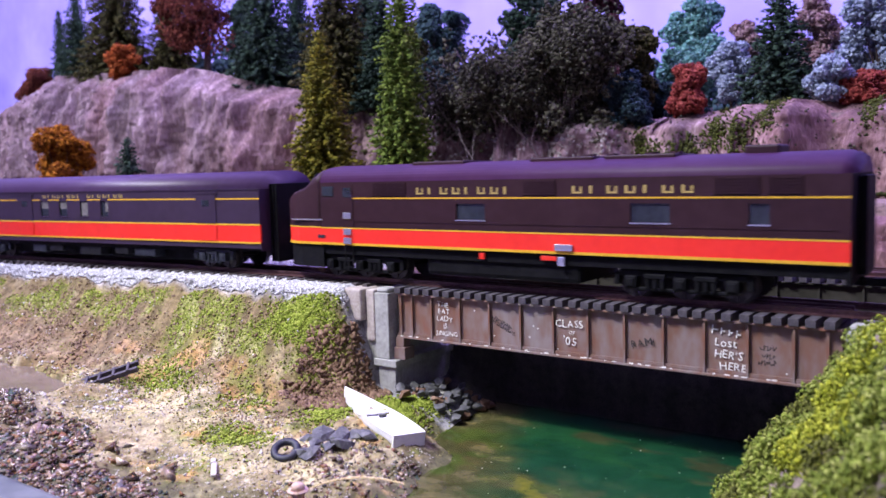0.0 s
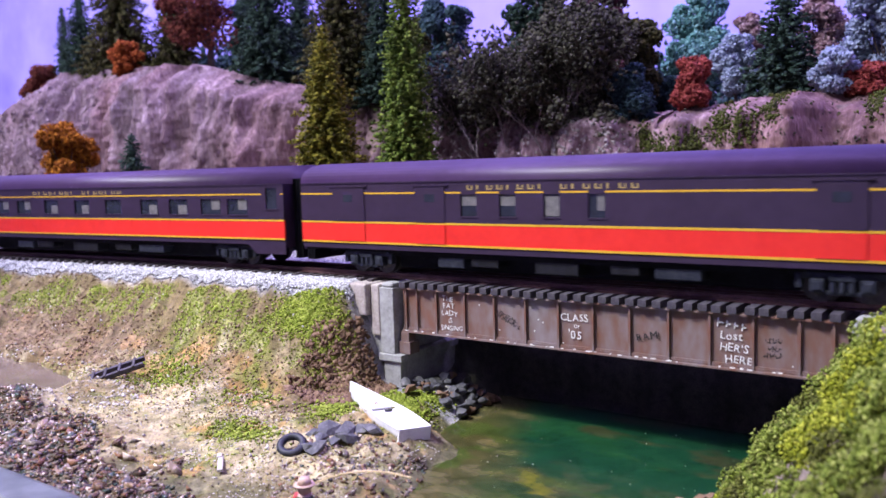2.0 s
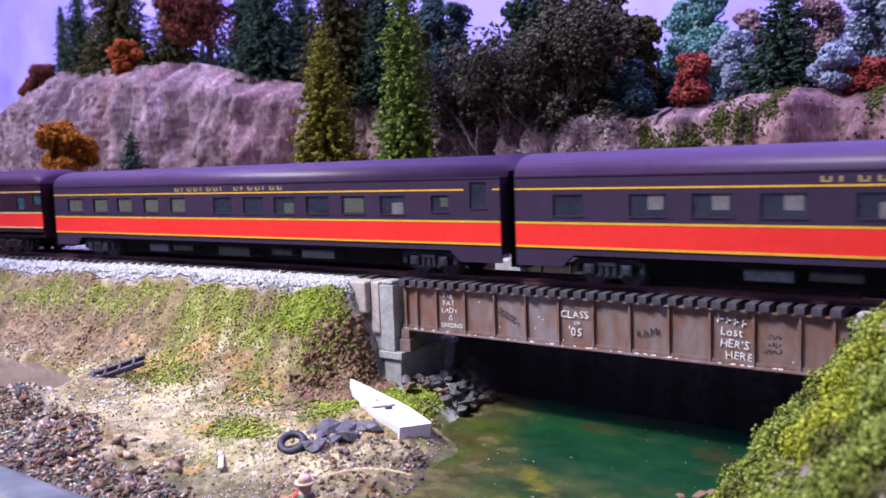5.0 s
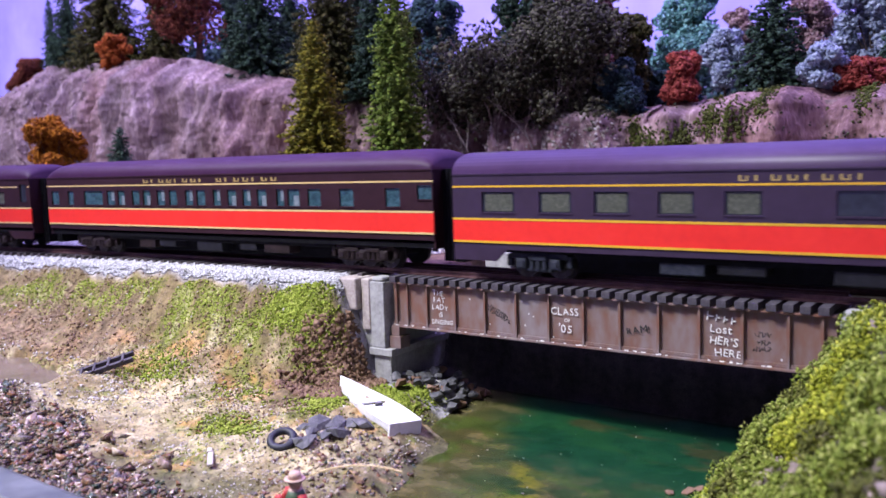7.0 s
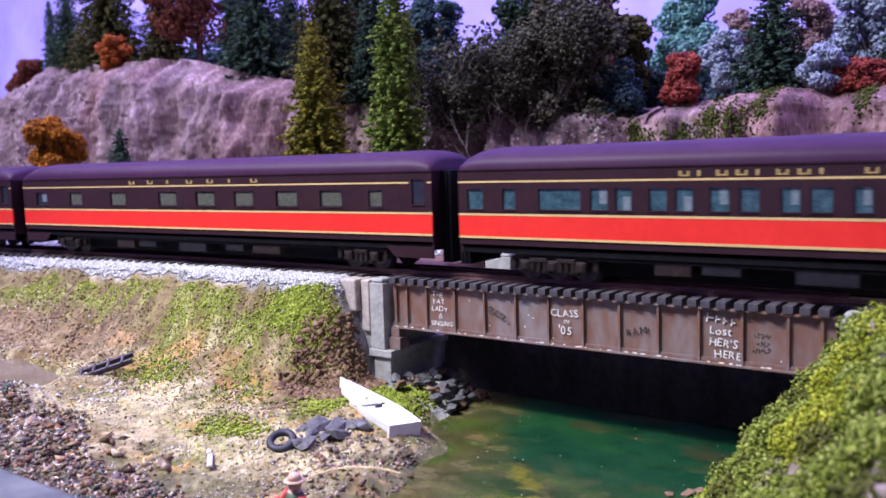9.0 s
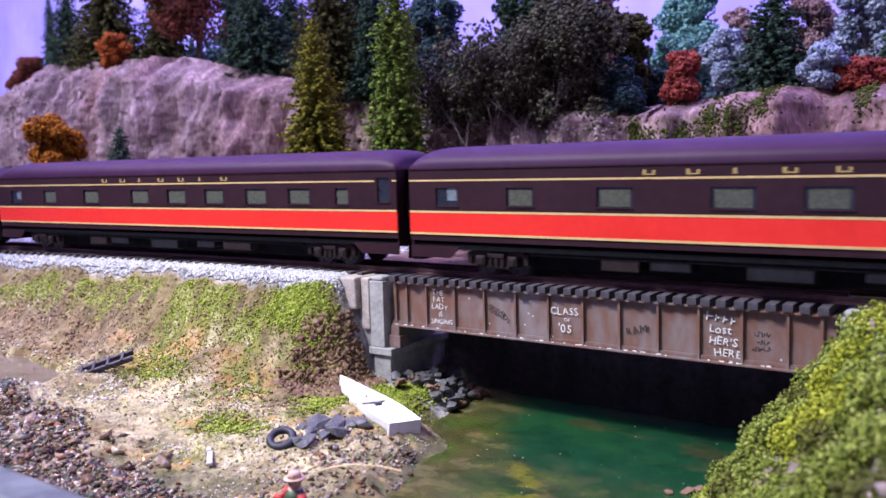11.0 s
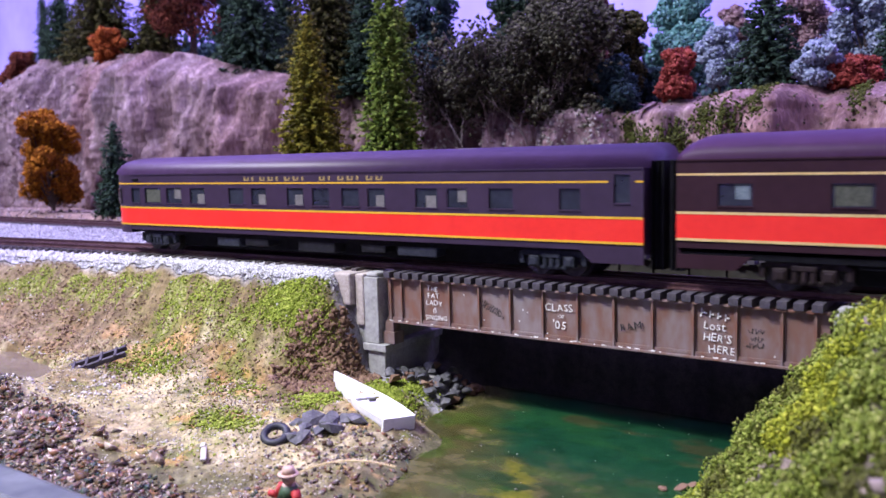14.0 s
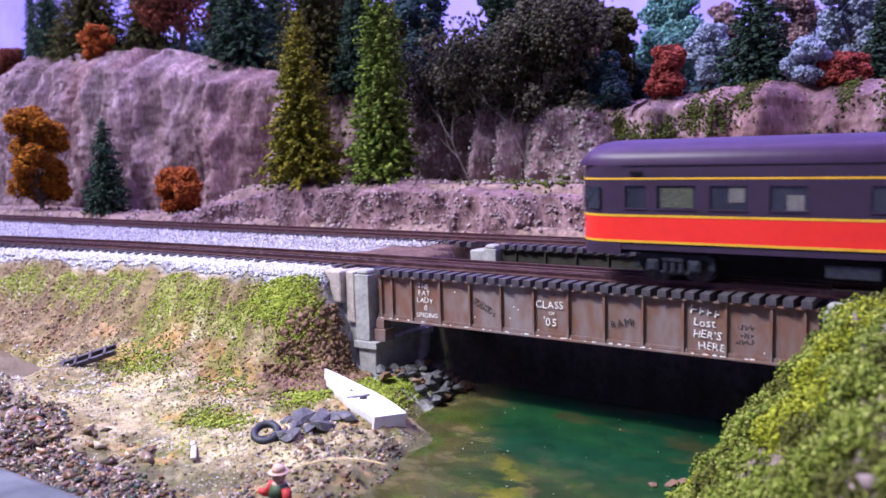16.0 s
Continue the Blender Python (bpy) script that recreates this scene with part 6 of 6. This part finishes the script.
# shrubs that cover the near right bank
foliage("bush_olive", (0.03, 0.035, 0.008), (0.085, 0.095, 0.018), (0.14, 0.155, 0.03), (0.21, 0.22, 0.05))
foliage("bush_lime", (0.10, 0.12, 0.010), (0.22, 0.26, 0.02), (0.36, 0.40, 0.03), (0.50, 0.50, 0.07))
rng = np.random.default_rng(52)
BUSH = {"bush_green": [], "bush_olive": [], "bush_lime": []}
for k in range(560):
    x, y = 0.112 + 0.19 * rng.random() ** 1.7, rng.uniform(-0.141, -0.010)
    z = float(height(x, y))
    if z < -0.034:
        continue
    pr = rng.uniform(0.0030, 0.0068)
    n = int((420 + 95 * pr / MM) * (1.0 if x < 0.175 else 0.2))
    d = rng.normal(size=(n, 3))
    d /= np.linalg.norm(d, axis=1)[:, None]
    d *= pr * (0.78 + 0.28 * rng.random((n, 1))) * (1 + 0.22 * np.sin(d[:, :1] * 7 + k) * np.cos(d[:, 1:2] * 6))
    tone = wave(np.array(x), np.array(y), 0.016, 85).item() + rng.normal() * 0.35
    BUSH["bush_lime" if tone > 0.62 else "bush_olive" if tone < -0.1 else "bush_green"].append(np.array((x, y, z + pr * 0.25)) + d)
for i, (leaf, label) in enumerate((("bush_green", "fresh green foam bushes covering the near bank"), ("bush_olive", "olive green bushes lower on the near bank"), ("bush_lime", "lime yellow tufts on the near bank"))):
    clumps("bank_bushes", label, np.concatenate(BUSH[leaf]), 0.00017, 0.00050, leaf, 153 + i, False, category="bushes")
P = strew(240, 0.135, 0.30, -0.140, -0.03, 54, lambda x, y: smooth01(x + wave(x, y, 0.02, 68) * 0.02, 0.145, 0.18) * (y < -0.05), 0.0050)
clumps("bank_stones", "pinkish grey stones among the bushes", P, 0.0010, 0.0028, "bank_stone", 55, category="stones")


# ---- rocks ----
def rock(name, label, x, y, z, size, squash, mat, seed, group):
    rng = np.random.default_rng(seed)
    bm = bmesh.new()
    for p in rng.normal(size=(16, 3)):
        p = p / np.linalg.norm(p) * rng.uniform(0.8, 1.1)
        bm.verts.new(Vector((p[0] * squash[0], p[1] * squash[1], p[2] * squash[2])) * size)
    bmesh.ops.convex_hull(bm, input=bm.verts[:])
    bmesh.ops.delete(bm, geom=[v for v in bm.verts if not v.link_faces], context="VERTS")
    ob = part(name, bm, M[mat], None)
    ob.matrix_basis = pose(x, y, z, rng.uniform(-25, 25), rng.uniform(-25, 25), rng.uniform(0, 360))
    return tagged(ob, label, "rock", group)


for i, (x, y, s) in enumerate(((-4.5, -56.0, 6.0), (1.5, -54.0, 5.6), (6.5, -57.5, 5.2), (9.6, -49.5, 5.4), (1.0, -67.0, 4.8), (-2.8, -68.0, 4.2), (-9.5, -56.0, 4.0), (3.0, -60.0, 4.2), (5.5, -51.0, 4.0), (-1.5, -62.5, 3.4))):
    rock("slate_rock", "flat dark grey slate slab beside the tyre", x * MM, y * MM, float(height(x * MM, y * MM)) + s * 0.22 * MM, s * MM, (1, 0.72, 0.34), "slate", 200 + i, "slate rocks by the boat")
for i in range(64):
    rng = np.random.default_rng(300 + i)
    x, y = rng.uniform(-13, 11), rng.uniform(-8, 20)
    y += 0.4 * x
    s = rng.uniform(1.5, 3.6)
    rock("slate_rock", "broken dark rock piled under the bridge", x * MM, y * MM, max(WATER, float(height(x * MM, y * MM))) + (s * 0.3 + rng.uniform(0, 2.4)) * MM, s * MM, (1, 0.8, 0.55), "slate" if i % 3 else "brown_rock", 330 + i, "rock pile under the bridge")
for i, (x, y, s) in enumerate(((115.5, -20, 4.2), (110, -30, 2.6), (106, -33, 2.0), (112, -26, 2.2))):
    rock("shore_rock", "dark flat rock at the far shore", x * MM, y * MM, WATER + s * 0.2 * MM, s * MM, (1, 0.6, 0.4), "brown_rock" if i else "slate", 380 + i, "shore rocks")


# ---- boat, tyre, debris, angler ----
def rowboat(m):
    """White flat-bottomed skiff, bow at +y, 46 mm long."""
    root = empty("rowboat", m)
    tagged(root, "white wooden rowing boat pulled up on the bank", "boat")
    n = 14
    rings_out, rings_in = [], []
    for i in range(n + 1):
        t = i / n
        y = -21 + 46 * t
        w = 6.6 * (1 - t ** 2.6) * (0.86 + 0.14 * math.sin(math.pi * min(1, t * 1.5))) + 0.25
        sheer = 6.6 + 2.2 * t * t
        keel = 0.0 + 3.0 * max(0, t - 0.7) ** 2 * 11
        prof = [(-w, sheer), (-w * 0.92, sheer * 0.5 + keel * 0.5), (-w * 0.74, keel), (0, keel - 0.1), (w * 0.74, keel), (w * 0.92, sheer * 0.5 + keel * 0.5), (w, sheer)]
        rings_out.append([(px, y, pz) for px, pz in prof])
        wi = max(0.1, w - 0.7)
        inn = [(wi, sheer), (wi * 0.92, sheer * 0.62 + keel * 0.4 + 0.6), (wi * 0.74, min(keel + 4.7, sheer - 0.5)), (0, min(keel + 4.6, sheer - 0.5)), (-wi * 0.74, min(keel + 4.7, sheer - 0.5)), (-wi * 0.92, sheer * 0.62 + keel * 0.4 + 0.6), (-wi, sheer)]
        rings_in.append([(px, y, pz) for px, pz in inn])
    bm = bmesh.new()
    rows = [[bm.verts.new((a * MM, b * MM, c * MM)) for a, b, c in o + q] for o, q in zip(rings_out, rings_in)]
    k = len(rows[0])
    for a, b in zip(rows, rows[1:]):
        for j in range(k):
            bm.faces.new([a[j], a[(j + 1) % k], b[(j + 1) % k], b[j]])
    part("hull", bm, M["white_paint"], root)
    part("transom", boxes((-5.7, 5.7, -21.6, -20.6, 0, 6.8), bevel=0.25), M["white_paint"], root)
    part("stern_seat", boxes((-5.7, 5.7, -20.6, -3.0, 5.2, 6.0), bevel=0.15), M["white_paint"], root)
    part("thwart", boxes((-5.7, 5.7, 0.5, 4.5, 5.2, 6.0), bevel=0.15), M["white_paint"], root)
    part("oarlock", boxes((-1.2, 1.2, -4.2, -3.2, 4.4, 7.4), bevel=0.2), M["slate"], root)
    return root


rowboat(pose(0.0010, -0.0351, -0.0231, 4.5, 4.3, 68) @ Matrix.Diagonal((1.05, 1.05, 0.7, 1)))

bm = bmesh.new()
ring = []
for i in range(28):
    a = 6.2832 * i / 28
    ring.append([bm.verts.new(Vector((math.cos(a) * (3.6 + 1.25 * math.cos(p)), math.sin(a) * (3.6 + 1.25 * math.cos(p)), 1.25 * math.sin(p))) * MM * (1 + 0.012 * (i % 2))) for p in [6.2832 * k / 10 for k in range(10)]])
for i in range(28):
    for k in range(10):
        bm.faces.new([ring[i][k], ring[(i + 1) % 28][k], ring[(i + 1) % 28][(k + 1) % 10], ring[i][(k + 1) % 10]])
tyre = part("tyre", bm, M["rubber"], None, smooth=True)
tyre.matrix_basis = pose(-0.0065, -0.0705, float(height(-0.0065, -0.0705)) + 0.0022, 24, 16, 0)
tagged(tyre, "old black rubber tyre dumped on the shore", "tyre")

crate = empty("broken_trestle", pose(-0.1220, -0.0580, float(height(-0.1220, -0.0580)) + 0.0016, 12, -16, 48) @ Matrix.Scale(1.3, 4))
tagged(crate, "weathered dark wooden frame half sunk by the pond", "wooden frame")
for y in (-2.4, 2.4):
    part("beam", boxes((-9, 9, y - 0.7, y + 0.7, 0, 1.5), bevel=0.12), M["bridge_tie"], crate)
for x in (-7, -3, 1.5, 6):
    part("slat", boxes((x - 0.4, x + 0.4, -3.2, 3.2, 1.15, 1.8), bevel=0.1), M["bridge_tie"], crate)
plank = part("driftwood", boxes((-0.9, 0.9, -6.5, 6.0, 0, 1.0), (-1.1, 0.5, 4.5, 8.0, 0.2, 1.4), bevel=0.3), M["pale_chip"], None)
plank.matrix_basis = pose(-0.020, -0.088, float(height(-0.020, -0.088)) + 0.0005, 0, 0, 50)
tagged(plank, "bleached white piece of driftwood on the gravel", "driftwood")

# angler figurine: one plain painted mesh
bm = bmesh.new()
for s in (-1, 1):
    rod(bm, (s * 1.5 * MM, 0, 0), (s * 1.2 * MM, 0, 9 * MM), 1.2 * MM, 1.6 * MM, 10)
rod(bm, (0, 0, 8.2 * MM), (0, 0, 12.5 * MM), 2.4 * MM, 3.0 * MM, 12)
rod(bm, (0, 0, 12.5 * MM), (0, 0, 15.4 * MM), 3.0 * MM, 1.8 * MM, 12)
for s, e in ((-1, (-6.2, -2.0, 12.2)), (1, (4.2, -1.0, 9.4))):
    rod(bm, (s * 2.8 * MM, 0, 14.6 * MM), (s * 4.2 * MM, -0.6 * MM, 11.8 * MM), 1.2 * MM, 1.1 * MM, 8)
    rod(bm, (s * 4.2 * MM, -0.6 * MM, 11.8 * MM), tuple(c * MM for c in e), 1.1 * MM, 0.8 * MM, 8)
bmesh.ops.create_icosphere(bm, subdivisions=2, radius=1.75 * MM, matrix=Matrix.Translation((0, 0, 17.0 * MM)))
rod(bm, (0, 0, 18.0 * MM), (0, 0, 18.3 * MM), 2.8 * MM, 2.6 * MM, 14)
rod(bm, (0, 0, 18.3 * MM), (0, 0, 19.8 * MM), 1.8 * MM, 1.4 * MM, 14)
angler = part("angler_figurine", bm, M["figure_red"], None, smooth=True)
for mt in (M["figure_green"], M["figure_skin"]):
    angler.data.materials.append(mt)
for p in angler.data.polygons:
    c = p.center / MM
    p.material_index = 2 if c.z > 15.4 else (1 if abs(c.x) < 2.5 and c.z < 14.4 else 0)
angler.matrix_basis = pose(0.0385, -0.1085, -0.0320, 0, 0, -10)
tagged(angler, "small painted angler figurine in red and green", "figurine")
rodmesh = bmesh.new()
pts = []
for i in range(15):
    t = i / 14
    pts.append(Vector((0.0275 + 0.041 * t, -0.1075 + 0.004 * t, -0.0225 + 0.0335 * t - 0.0188 * t * t)))
for a, b in zip(pts, pts[1:]):
    rod(rodmesh, a, b, 0.00025, 0.00022, 6)
fr = part("fishing_rod", rodmesh, M["rod"], None)
tagged(fr, "thin bent pale fishing rod held by the figurine", "fishing rod")

# pale flat bits laid on the water imitate its white glints
rng = np.random.default_rng(71)
q = np.column_stack([rng.uniform(0.02, 0.13, 130), rng.uniform(-0.13, 0.02, 130)])
q = q[(q[:, 0] > 0.03 - 0.33 * q[:, 1]) & (q[:, 0] < 0.112)]
clumps("water_flecks", "pale flat bits imitating glints on the river", np.column_stack([q, np.full(len(q), WATER + 0.00008)]), 0.00012, 0.00035, "pale_chip", 72, False, (1, 1, 0.25), category="flecks")
q = np.random.default_rng(73).normal(size=(1600, 2)) * (0.016, 0.018) + (0.052, -0.075)
keep = wave(q[:, 0], q[:, 1], 0.012, 74) > 0.05
clumps("water_weed", "olive weed in the shallow river edge", np.column_stack([q, np.full(len(q), WATER - 0.0001)])[keep], 0.00015, 0.00045, "moss", 75, False, (1, 1, 0.3), category="water weed")


# ---- what moves ----
def run(t):
    """Metres that the train has run since the start, slowing a little."""
    return 0.133 * t - 0.0002 * t * t


def motions():
    """The train runs over the bridge; its wheels roll."""
    for root, mid, trucks in TRAIN:
        rows = []
        for i in range(33):
            t = i * 0.5
            s = run(t) - 0.0824 + mid
            xa, ya, _ = front_track(s - trucks / 2)
            xb, yb, _ = front_track(s + trucks / 2)
            rows.append((t, pose((xa + xb) / 2, (ya + yb) / 2, RAIL, 0, 0, math.degrees(math.atan2(yb - ya, xb - xa)))))
        walk(root, rows)
    for wheel, x, z, r in WHEELS:
        walk(wheel, [(i / 30, pose(x * MM, 0, z * MM, 0, math.degrees(run(i / 30) / (r * MM)), 0)) for i in range(481)])


motions()
